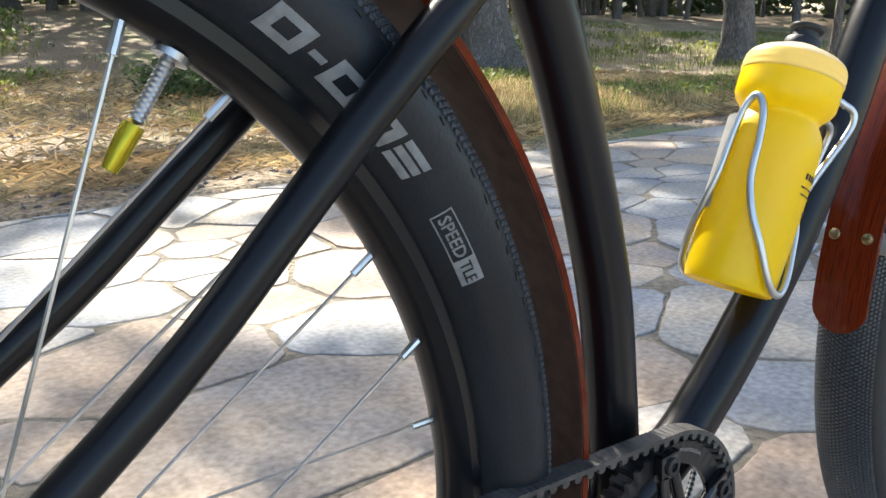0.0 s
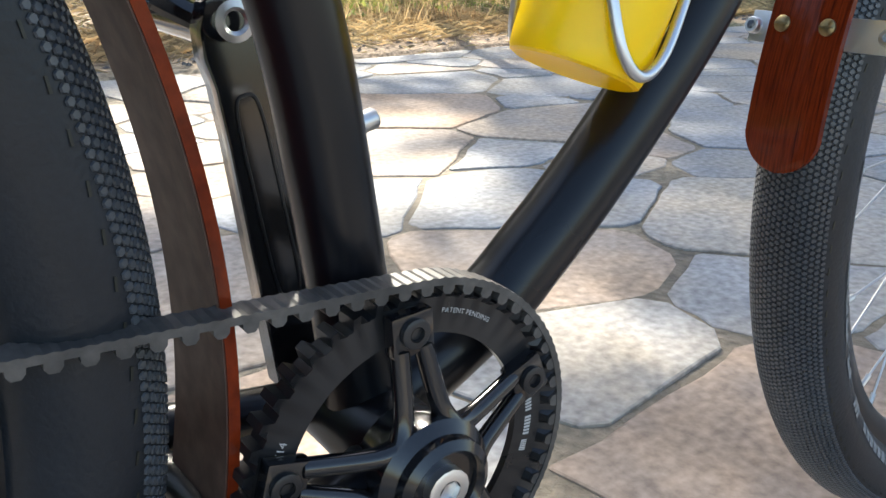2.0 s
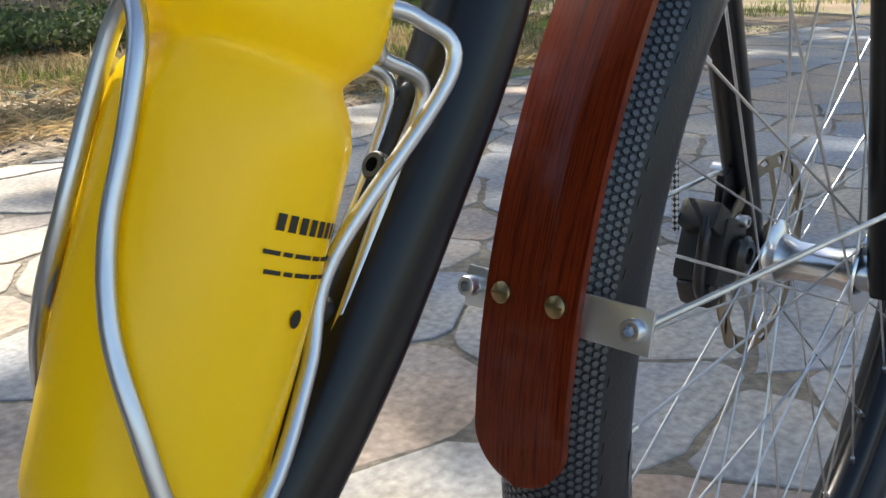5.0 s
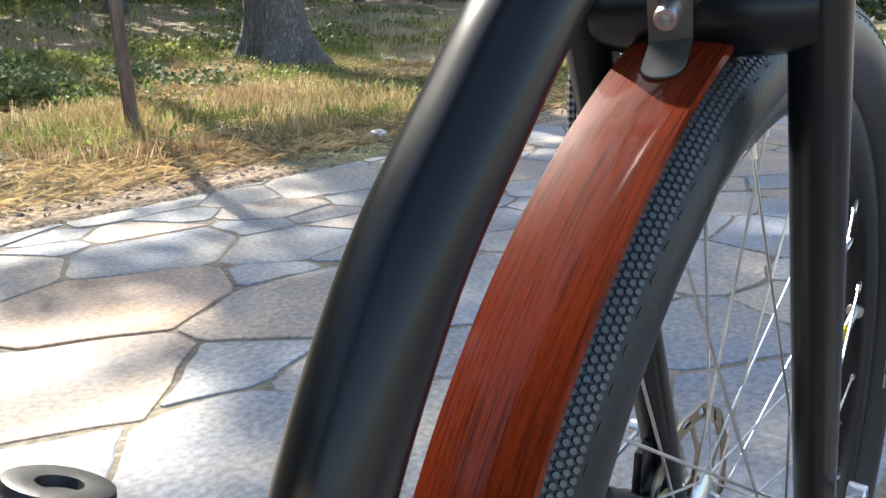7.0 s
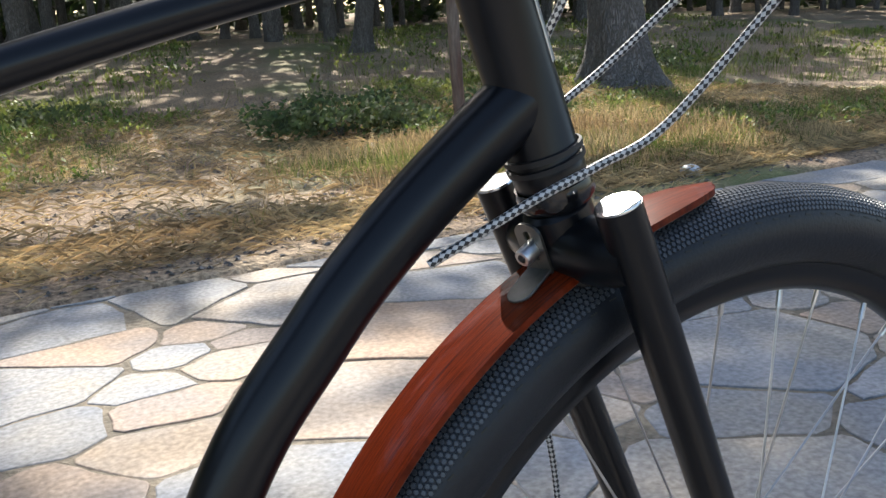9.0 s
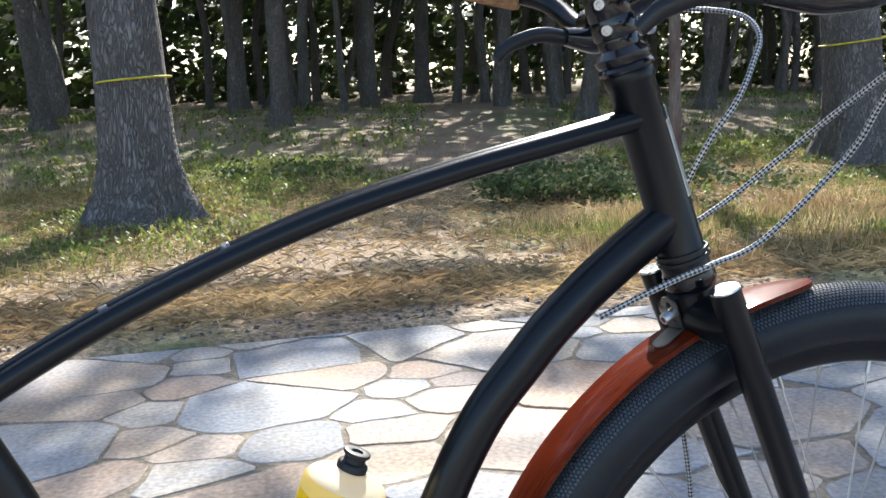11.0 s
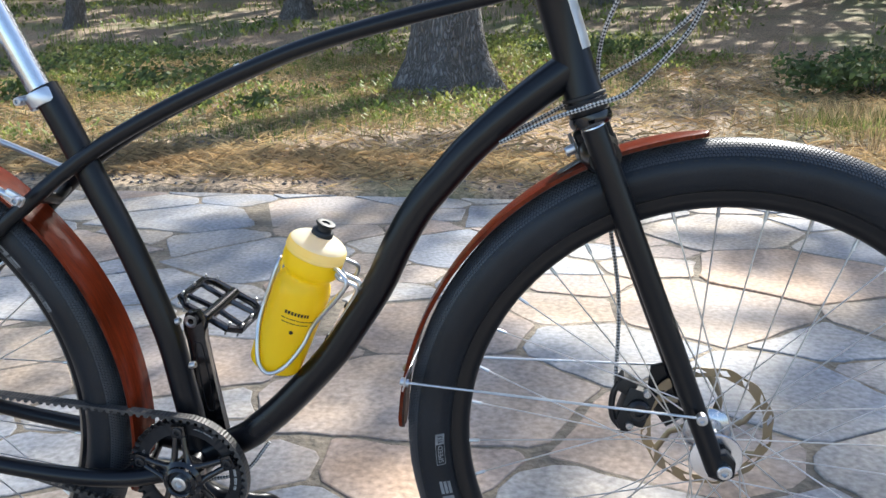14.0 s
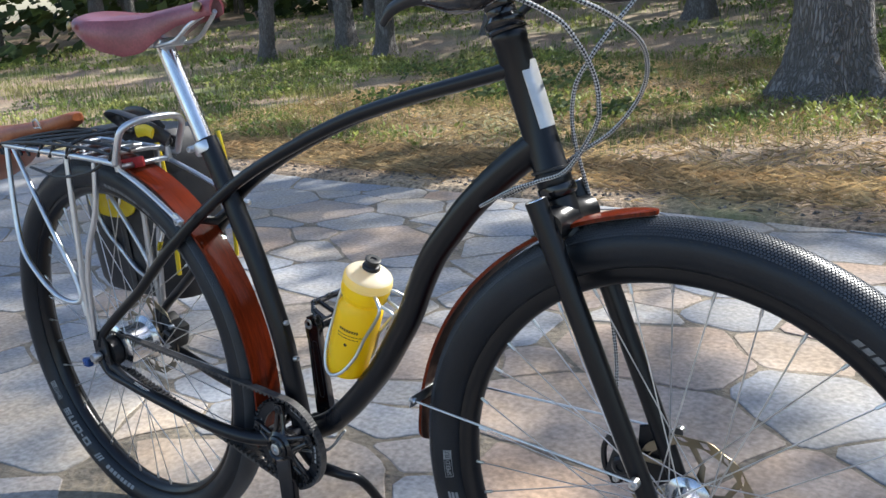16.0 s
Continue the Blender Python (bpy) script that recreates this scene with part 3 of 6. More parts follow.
# frame tubes
frame_set = thing("frame", "", "")
frame_set.parent = bicycle
frame_set["label"] = "matte black curved-tube steel frame"
HT_TOP, HT_LOW = P0 + AX * 0.188, P0 + AX * 0.006
bm = bmesh.new()
L = (HT_TOP - HT_LOW).length
lathe(bm, [(0.014, 0), (0.0205, 0), (0.0212, 0.001), (0.0212, 0.010), (0.0202, 0.012), (0.0200, L - 0.012), (0.0212, L - 0.010), (0.0212, L - 0.001), (0.0205, L), (0.014, L)], axis(HT_LOW, AX), 40)
part("head_tube", bm, BLACK, frame_set)
DT = [(0.946, 0, 0.798), (0.926, 0, 0.785), (0.899, 0, 0.766), (0.866, 0, 0.741), (0.8305, 0, 0.710), (0.806, 0, 0.684), (0.7725, 0, 0.6465), (0.7455, 0, 0.604), (0.7185, 0, 0.552),
      (0.6865, 0, 0.504), (0.657, 0, 0.463), (0.623, 0, 0.425), (0.585, 0, 0.387), (0.556, 0, 0.362), (0.530, 0, 0.342), (0.466, 0, 0.309)]
part("down_tube", tube(DT, [0.0195, 0.0185, 0.0185, 0.0185, 0.0185], 32), BLACK, frame_set)
ST = [(0.330, 0, 0.788), (0.347, 0, 0.750), (0.378, 0, 0.671), (0.400, 0, 0.617), (0.420, 0, 0.559), (0.4425, 0, 0.480), (0.4525, 0, 0.413), (0.459, 0, 0.355), (0.4625, 0, 0.307)]
part("seat_tube", tube(ST, 0.0168, 28), BLACK, frame_set)
TT = [(0.916, -0.0095, 0.881), (0.845, -0.0095, 0.867), (0.750, -0.0095, 0.848), (0.640, -0.0105, 0.820), (0.520, -0.013, 0.776), (0.430, -0.020, 0.735), (0.362, -0.0255, 0.696),
      (0.318, -0.036, 0.664), (0.250, -0.047, 0.612), (0.200, -0.053, 0.569), (0.150, -0.057, 0.526), (0.060, -0.063, 0.461), (0.024, -0.066, 0.431), (0.012, -0.068, 0.408)]
for pts in (TT, mirrored(TT)):
    part("top_tube", tube(pts, [0.0092, 0.0092, 0.0092, 0.0092, 0.0085, 0.0075], 18), BLACK, frame_set, "slim twin tube running back to the dropout")
CS = [(0.447, -0.030, 0.305), (0.385, -0.050, 0.303), (0.300, -0.058, 0.308), (0.170, -0.062, 0.327), (0.075, -0.067, 0.347), (0.028, -0.069, 0.359), (0.010, -0.069, 0.388)]
for pts in (CS, mirrored(CS)):
    part("chain_stay", tube(pts, [0.0115, 0.0115, 0.0105, 0.0095, 0.008], 16), BLACK, frame_set)
bm = bmesh.new()
lathe(bm, [(0.013, -0.037), (0.0205, -0.037), (0.0212, -0.035), (0.0212, 0.035), (0.0205, 0.037), (0.013, 0.037)], axis(BB, (0, 1, 0)), 32)
part("bottom_bracket_shell", bm, BLACK, frame_set)
for s in (-1, 1):
    bm = bmesh.new()
    out = [(-0.016, 0.045), (0.012, 0.048), (0.02, 0.02), (0.03, -0.02), (0.022, -0.036), (-0.004, -0.034), (-0.018, -0.015), (-0.02, 0.02)]
    slab(bm, out, Matrix.Translation((HUB_R.x, s * 0.0665 - 0.003, HUB_R.z)) @ Matrix.Rotation(radians(90), 4, "X") @ Matrix.Translation((0, 0, -0.003)), 0.006, 0.001)
    part("dropout", bm, BLACK, frame_set)
bm = bmesh.new()
sweep(bm, [(0.318, -0.028, 0.664), (0.322, 0, 0.655), (0.318, 0.028, 0.664)], 0.008, 12)
part("stay_bridge", bm, BLACK, frame_set)
bm = tube([(0.375, -0.045, 0.297), (0.385, 0, 0.297), (0.375, 0.045, 0.297)], 0.010, 12)
part("chain_stay_bridge", bm, BLACK, frame_set)
for p, d in (((0.4610, 0, 0.499), (0.95, 0, 0.28)), ((0.4735, 0, 0.440), (0.97, 0, 0.2))):
    d = Vector(d).normalized()
    bm = bmesh.new()
    rod(bm, Vector(p) - d * 0.014, Vector(p) - d * 0.006, 0.0045, 12)
    bolt(bm, Vector(p) - d * 0.004, d, 0.0043, 0.004)
    part("boss_bolt", bm, STEEL, frame_set, "bright steel boss bolt")
for p in ((0.571, 0.0, 0.806), (0.478, 0.0, 0.767), (0.389, 0.0, 0.722)):
    bm = bmesh.new()
    bolt(bm, Vector(p), (-0.33, 0, 0.94), 0.0038, 0.002)
    part("strip_bolt", bm, STEEL, frame_set, "small bright bolt between the twin tubes")
bm = bmesh.new()
grid = []
for k in range(9):
    a = radians(-52 + 104 * k / 8)
    n = Vector((0.957 * math.cos(a), math.sin(a), 0.289 * math.cos(a)))
    grid.append([P0 + AX * h + n * 0.0204 for h in (0.072 + (0.012 if k > 5 else 0), 0.11, 0.15 - (0.010 if k < 3 else 0))])
bm = sheet(grid, lambda i, j: Vector((0.0009, 0, 0.0003)))
part("head_badge", bm, BADGE, frame_set, "plain pale metal badge on the head tube")
# headset, spacers, stem, handlebar
cockpit = thing("cockpit", "", "")
cockpit.parent = bicycle
cockpit["label"] = "black stem and swept handlebar"
bm = bmesh.new()
prof = [(0.012, 0.0), (0.023, 0.0), (0.0238, 0.003), (0.0215, 0.006), (0.0238, 0.009), (0.0238, 0.014), (0.019, 0.018), (0.0172, 0.020)]
lathe(bm, prof, axis(HT_TOP, AX), 36)
part("upper_headset", turned(bm, HEAD), GLOSS, cockpit, "glossy black headset cup")
bm = lathe(bmesh.new(), [(0.013, 0), (0.0225, 0), (0.0232, -0.004), (0.0232, -0.010), (0.021, -0.013), (0.013, -0.014)], axis(HT_LOW, AX), 36)
part("lower_headset", turned(bm, HEAD), GLOSS, cockpit)
bm = lathe(bmesh.new(), [(0.013, 0.018), (0.0168, 0.018), (0.0172, 0.0195), (0.0172, 0.0265), (0.0168, 0.028), (0.013, 0.028)], axis(HT_TOP, AX), 32)
part("spacer", turned(bm, HEAD), GLOSS, cockpit)
bm = bmesh.new()
s0 = HT_TOP + AX * 0.0285
lathe(bm, [(0, 0), (0.0180, 0), (0.0188, 0.0012), (0.0188, 0.0145), (0.0182, 0.0155), (0.0182, 0.0165), (0.0188, 0.0175), (0.0188, 0.039), (0.0180, 0.0405), (0, 0.041)], axis(s0, AX), 32)
fwd = Vector((0.957, 0, 0.289))
rod(bm, s0 + AX * 0.022, s0 + AX * 0.030 + fwd * 0.06, 0.0155, 20, 0.002)
lathe(bm, [(0, -0.024), (0.019, -0.024), (0.0205, -0.022), (0.0205, 0.022), (0.019, 0.024), (0, 0.024)], axis(s0 + AX * 0.031 + fwd * 0.068, (0, 1, 0)), 28)
part("stem", turned(bm, HEAD), GLOSS, cockpit, "black alloy stem with clamp bolts")
for h in (0.008, 0.029):
    bm = bolt(bmesh.new(), s0 + AX * h - fwd * 0.013 + Vector((0, -0.0135, 0)), (-0.55, -0.8, -0.1), 0.0046, 0.005)
    part("stem_bolt", turned(bm, HEAD), STEEL, cockpit, "bright socket bolt of the stem clamp")
c0 = s0 + AX * 0.031 + fwd * 0.068
BAR = [c0 + Vector(v) for v in ((0, 0, 0), (0.0, -0.06, -0.008), (0.010, -0.15, -0.020), (0.012, -0.22, -0.024), (-0.010, -0.29, 0.016), (-0.112, -0.345, 0.047))]
for s in (1, -1):
    pts = [(p.x, p.y * s, p.z) for p in BAR]
    part("handlebar", turned(tube(pts, 0.0111, 18), HEAD), BLACK, cockpit, "swept black handlebar half")
    a, b = Vector(pts[-2]) * 0.6 + Vector(pts[-1]) * 0.4, Vector(pts[-1])
    bm = lathe(bmesh.new(), [(0, -0.10), (0.0155, -0.10), (0.017, -0.095), (0.016, -0.04), (0.0172, 0.0), (0.0165, 0.025), (0, 0.03)], axis(b, b - a), 24)
    part("grip", turned(bm, HEAD), CORK, cockpit, "tan cork grip")
    bm = bmesh.new()
    q = Vector(pts[3]) * 0.5 + Vector(pts[2]) * 0.5
    lathe(bm, [(0.011, -0.012), (0.0165, -0.012), (0.0165, 0.012), (0.011, 0.012)], axis(q, (0, 1, 0)), 20, closed=True)
    sweep(bm, spline([q + Vector((0.040, 0.010 * s, -0.010)), q + Vector((0.020, 0.0, -0.016)), q + Vector((-0.010, 0.012 * s, -0.018)), q + Vector((-0.045, 0.022 * s, -0.014))], 6), [0.009, 0.014, 0.014, 0.009], 14)
    lev = part("lever_clamp", turned(bm, HEAD), GLOSS, cockpit, "black brake lever body")
    bm = lathe(bmesh.new(), [(0, -0.014), (0.006, -0.014), (0.0075, -0.012), (0.0075, -0.004), (0.0055, -0.003), (0.0055, 0.004), (0.0068, 0.005), (0.0068, 0.010), (0.004, 0.012), (0, 0.012)], axis(q + Vector((0.052, 0.008 * s, -0.008)), (1, -0.1 * s, 0.1)), 18)
    part("barrel_adjuster", turned(bm, HEAD), SILVER, cockpit, "bright silver cable adjuster")
    bm = tube([q + Vector((-0.030, 0.018 * s, -0.018)), q + Vector((-0.070, 0.030 * s, -0.012)), q + Vector((-0.105, 0.036 * s, -0.020)), q + Vector((-0.124, 0.040 * s, -0.034))], [0.008, 0.0075, 0.007, 0.005], 12, 6, 0.6)
    part("brake_lever", turned(bm, HEAD), ANOD, cockpit, "curved brake lever blade")
bm = bmesh.new()
lathe(bm, [(0, 0), (0.014, 0.002), (0.018, 0.010), (0.018, 0.026), (0.0, 0.03)], axis(c0 + Vector((0.012, -0.075, -0.014)), (0.2, -0.9, 0.3)), 24)
part("shifter", turned(bm, HEAD), PLASTIC, cockpit, "round black shifter under the bar")
# braided cables
LINES = [
    ("shift_cable", [(0.965, -0.235, 0.970), (1.030, -0.195, 0.975), (1.085, -0.150, 0.946), (1.099, -0.097, 0.921), (1.096, -0.054, 0.897), (1.079, -0.015, 0.866), (1.053, 0.010, 0.835), (1.016, 0.025, 0.803), (0.975, 0.028, 0.779), (0.930, 0.032, 0.750), (0.872, 0.018, 0.722)]),
    ("brake_cable", [(0.970, -0.235, 0.962), (1.020, -0.195, 0.962), (1.052, -0.150, 0.937), (1.063, -0.128, 0.912), (1.064, -0.101, 0.882), (1.060, -0.084, 0.854), (1.046, -0.066, 0.825), (1.000, -0.046, 0.775), (0.960, -0.040, 0.759), (0.921, -0.036, 0.746), (0.866, -0.022, 0.720)]),
    ("front_brake_cable", [(0.965, 0.160, 0.968), (1.010, 0.125, 0.978), (1.048, 0.070, 0.968), (1.048, 0.032, 0.946), (1.030, 0.014, 0.920), (1.008, 0.003, 0.889), (0.984, 0.008, 0.855), (0.968, 0.030, 0.800), (0.972, 0.060, 0.710), (0.980, 0.068, 0.630), (0.995, 0.066, 0.515), (0.993, 0.058, 0.405)]),
]
for name, pts in LINES:
    bm = sweep(bmesh.new(), spline(pts, 14), 0.0025, 10, uv=True)
    part(name, bm, CABLE, bicycle, "black and white braided cable housing")
bm = bmesh.new()
for k in range(2):
    lathe(bm, [(0.0216, -0.002), (0.0232, -0.0015), (0.0232, 0.0015), (0.0216, 0.002)], axis(P0 + AX * (0.018 + 0.006 * k), AX + Vector((0.03 * k, 0.05, 0))), 30, closed=True)
part("cable_tie", bm, PLASTIC, bicycle, "black ties round the head tube")

# fork
fork = thing("fork", "", "")
fork.parent = bicycle
fork["label"] = "black truss fork with straight round legs"
for s in (-1, 1):
    back = 0.009 if s > 0 else 0.001
    t0, t1 = Vector((0.9725 - back, s * 0.053, 0.743)), Vector((1.1110 - back, s * 0.046, 0.358))
    bm = bmesh.new()
    n = 24
    sweep(bm, [t0.lerp(t1, k / n) for k in range(n + 1)], [0.0130, 0.0130, 0.0128, 0.0122, 0.0115], 28)
    part("fork_leg", turned(bm, STEER), BLACK, fork)
    d = (t0 - t1).normalized()
    bm = lathe(bmesh.new(), [(0, -0.003), (0.0120, -0.003), (0.0126, 0.0), (0.0120, 0.0014), (0, 0.0018)], axis(t0, d), 28)
    part("leg_plug", turned(bm, STEER), SILVER, fork, "bright silver end plug")
    bm = bmesh.new()
    slab(bm, [(-0.017, 0.016), (0.004, 0.018), (0.014, 0.006), (0.013, -0.012), (0.0, -0.018), (-0.015, -0.012)], Matrix.Translation((1.1155, s * 0.046, 0.364)) @ Matrix.Rotation(radians(90), 4, "X") @ Matrix.Translation((0, 0, -0.0075)), 0.015, 0.002)
    part("fork_end", turned(bm, STEER), BLACK, fork)
    bm = bmesh.new()
    bolt(bm, HUB_F + Vector((0.005, s * 0.056, -0.003)), (0, s, 0), 0.0085, 0.005)
    part("axle_nut", turned(bm, STEER), STEEL, fork, "steel axle nut")
    # crown tubes
    bm = tube([P1 + RAKE * -0.030 + Vector((0, s * 0.0, 0)), P1 + RAKE * -0.030 + Vector((0.0, s * 0.028, -0.002)), Vector((0.984, s * 0.052, 0.712))], [0.021, 0.019, 0.017], 20)
    part("crown_tube", turned(bm, STEER), BLACK, fork)
bm = rod(bmesh.new(), P1 + RAKE * -0.058, P1 + RAKE * -0.004, 0.0205, 30, 0.003)
part("steerer_base", turned(bm, STEER), BLACK, fork)
bm = bmesh.new()
slab(bm, [(-0.03, 0.035), (0.005, 0.045), (0.015, 0.01), (0.012, -0.03), (-0.01, -0.045), (-0.035, -0.01)], Matrix.Translation((1.075, 0.052, 0.405)) @ Matrix.Rotation(radians(90), 4, "X"), 0.006, 0.001)
part("caliper_mount", turned(bm, STEER), BLACK, fork)


def caliper(m, label):
    c = thing("disc_caliper", "", "")
    c.parent = bicycle
    c["label"] = label
    bm = bmesh.new()
    block(bm, (0.036, 0.034, 0.048), m @ Matrix.Rotation(radians(20), 4, "Y"), 0.006)
    block(bm, (0.022, 0.028, 0.020), m @ pose(-0.012, 0.0, 0.026, 0, 35, 0), 0.004)
    block(bm, (0.016, 0.026, 0.022), m @ pose(-0.014, 0.0, -0.024, 0, -25, 0), 0.004)
    part("caliper_body", bm, PLASTIC, c, "black cast caliper body")
    bm = bmesh.new()
    lathe(bm, [(0, 0), (0.012, 0), (0.0135, 0.002), (0.0135, 0.007), (0.010, 0.010), (0.006, 0.010), (0.006, 0.007), (0, 0.007)], m @ pose(0.002, -0.017, 0, 90, 0, 0), 20)
    part("adjuster", bm, ANOD, c, "round adjuster knob")
    for x, z in ((0.012, 0.02), (-0.008, -0.022)):
        part("caliper_bolt", bolt(bmesh.new(), m @ Vector((x, -0.017, z)), (0, -1, 0), 0.0045, 0.004), STEEL, c)
    bm = tube([m @ Vector(v) for v in ((-0.02, -0.006, 0.03), (-0.028, -0.008, 0.012), (-0.028, -0.006, -0.015), (-0.018, -0.006, -0.03))], 0.004, 10, 5)
    part("caliper_arm", bm, ANOD, c)
    return c


caliper(STEER @ Matrix.Translation((1.028, 0.046, 0.392)), "black front disc brake caliper behind the fork leg")
caliper(Matrix.Translation((0.080, 0.050, 0.402)), "black rear disc brake caliper")


# wooden fenders
def fender(name, c, m, r0, r1, a0, a1, half, label, tip_a, tip_b):
    f = thing(name, "", "")
    f.parent = bicycle
    f["label"] = label
    n, k = 96, 9
    grid = []
    for i in range(n + 1):
        s = 0.5 - 0.5 * math.cos(math.pi * i / n)
        a, r = a0 + (a1 - a0) * s, r0 + (r1 - r0) * s
        arc = abs(a1 - a0) * r0
        w = half
        for d, tip in ((s * arc, tip_a), ((1 - s) * arc, tip_b)):
            if d < tip:
                w = min(w, half * math.sqrt(max(0.0, 1 - (1 - d / tip) ** 2)) * 0.995 + 0.0008)
        row = []
        for j in range(k):
            q = -1 + 2 * j / (k - 1)
            row.append(m @ on_wheel(c, r + 0.0015 * (1 - q * q), a, q * w))
        grid.append(row)
    centre = m @ c
    bm = sheet(grid, lambda i, j: (centre - Vector(grid[i][k // 2])).normalized() * 0.0042)
    part("wood_strip", bm, WOOD, f, "varnished red-brown bent wood")
    # darker ply on the underside
    grid2 = [[Vector(p) + (centre - Vector(row[k // 2])).normalized() * 0.0043 for p in (row[0].lerp(row[k // 2], 0.02), row[k // 2], row[-1].lerp(row[k // 2], 0.02))] for row in grid[1:-1]]
    part("inner_ply", sheet(grid2, lambda i, j: (centre - grid2[i][1]).normalized() * 0.0006), PLY, f, "dull brown unvarnished underside")
    return f


ff = fender("front_fender", HUB_F, STEER, 0.3640, 0.3655, radians(93.0), radians(178.2), 0.0228, "varnished mahogany front fender, one long bent strip", 0.085, 0.026)
rf = fender("rear_fender", HUB_R, IDENT, 0.370, 0.3835, radians(97), radians(-20), 0.0265, "varnished mahogany rear fender under the rack", 0.03, 0.03)
for y in (0.0135, -0.0135):
    p = on_wheel(HUB_F, 0.3668, radians(165.2), y)
    d = (p - HUB_F)
    d.y = 0
    bm = lathe(bmesh.new(), [(0, -0.001), (0.0047, -0.001), (0.0047, 0.0006), (0.003, 0.0016), (0, 0.0019)], axis(p, d), 18)
    block(bm, (0.008, 0.0009, 0.0005), axis(p + d.normalized() * 0.0019, d))
    part("slotted_bolt", turned(bm, STEER), BRASS, ff, "slotted brass bolt")
bm = bmesh.new()
p = on_wheel(HUB_F, 0.3600, radians(165.5), 0)
block(bm, (0.0018, 0.090, 0.018), STEER @ Matrix.Translation(p + Vector((0, -0.008, 0))) @ Matrix.Rotation(-radians(165.5), 4, "Y"), 0.0005)
for y in (-0.046, 0.034):
    bolt(bm, STEER @ on_wheel(HUB_F, 0.3605, radians(165.5), y), (p - HUB_F), 0.0048, 0.005)
part("stay_clip", bm, SATIN, ff, "bright metal stay clip")
for s in (-1, 1):
    a, b = on_wheel(HUB_F, 0.357, radians(165.5), -0.046 if s < 0 else 0.034), Vector((1.088, s * 0.068, 0.432))
    part("fender_stay", turned(sweep(bmesh.new(), [a, b], 0.0016, 8), STEER), STEEL, ff, "thin steel fender stay")
    bm = bmesh.new()
    bolt(bm, Vector((1.088, s * 0.070, 0.432)), (0, s, 0), 0.006, 0.005)
    part("stay_bolt", turned(bm, STEER), STEEL, ff)
# fork bracket of the front fender
bm = bmesh.new()
M = STEER @ Matrix.Translation((0.9548, 0.001, 0.7075)) @ pose(0, 0, 0, 0, 0, 14) @ pose(0, 0, 0, 0, -21, 0) @ Matrix.Diagonal((1, 0.9, 0.70, 1))
P = M @ pose(0, 0, 0, 90, 0, 90)
arc = [math.pi * k / 12 for k in range(13)]
slab(bm, [(-0.0105, -0.018), (0.0105, -0.018), (0.0105, -0.002), (-0.0105, -0.002)], P, 0.0018, 0.0)
slab(bm, [(0.0105 * math.cos(a), 0.022 + 0.0105 * math.sin(a)) for a in arc] + [(0.0036 * math.cos(a), 0.022 + 0.0036 * math.sin(a)) for a in arc[::-1]], P, 0.0018, 0.0)
for sx in (-1, 1):
    slab(bm, [(sx * 0.0036, -0.002), (sx * 0.0105, -0.002), (sx * 0.0105, 0.022), (sx * 0.0036, 0.022)][::sx], P, 0.0018, 0.0)
part("bracket_plate", bm, BRUSHED, ff, "steel bracket plate with a long slot")
bm = bmesh.new()
foot = [(-0.010 + 0.0095 * math.cos(a), 0.0095 * math.sin(a)) for a in (math.pi / 2 + math.pi * k / 10 for k in range(11))] + [(0.017, -0.0095), (0.017, 0.0095)]
slab(bm, foot, STEER @ Matrix.Translation((0.9515, 0.0, 0.6945)) @ pose(0, 0, 0, 0, -29, 0) @ pose(0, 0, 0, 0, 0, 12), 0.0018, 0.0004)
part("bracket_foot", bm, BRUSHED, ff)
bm = bmesh.new()
bolt(bm, M @ Vector((-0.003, 0, 0.008)), M.to_3x3() @ Vector((-1, 0, 0)), 0.0055, 0.007)
part("bracket_bolt", bm, STEEL, ff)

# cranks, chainring, belt
RING_Y, RING_R = -0.035, 0.0768
cr = thing("crankset", "", "")
cr.parent = bicycle
cr["label"] = "black crankset with toothed belt ring"
bm = bmesh.new()
n = 46 * 6
rings = []
for y in (RING_Y - 0.0055, RING_Y + 0.0055):
    outer = []
    for k in range(n):
        ph = (k % 6)
        r = RING_R - (0.0046 if ph in (1, 2, 3) else 0.0004)
        outer.append(bm.verts.new(on_wheel(BB, r, 2 * math.pi * k / n, y)))
    rings.append(outer)
for k in range(n):
    bm.faces.new((rings[0][k], rings[0][(k + 1) % n], rings[1][(k + 1) % n], rings[1][k]))
inn = []
for y in (RING_Y - 0.0018, RING_Y + 0.0018):
    inn.append([[bm.verts.new(on_wheel(BB, r, 2 * math.pi * k / n, y)) for k in range(n)] for r in (0.0705, 0.0555)])
for q in range(2):
    for k in range(n):
        bm.faces.new((rings[q][k], rings[q][(k + 1) % n], inn[q][0][(k + 1) % n], inn[q][0][k]))
        bm.faces.new((inn[q][0][k], inn[q][0][(k + 1) % n], inn[q][1][(k + 1) % n], inn[q][1][k]))
for k in range(n):
    bm.faces.new((inn[0][1][k], inn[0][1][(k + 1) % n], inn[1][1][(k + 1) % n], inn[1][1][k]))
ring = part("belt_ring", bm, ANOD, cr, "matt black toothed belt ring")
ARM0 = radians(92)
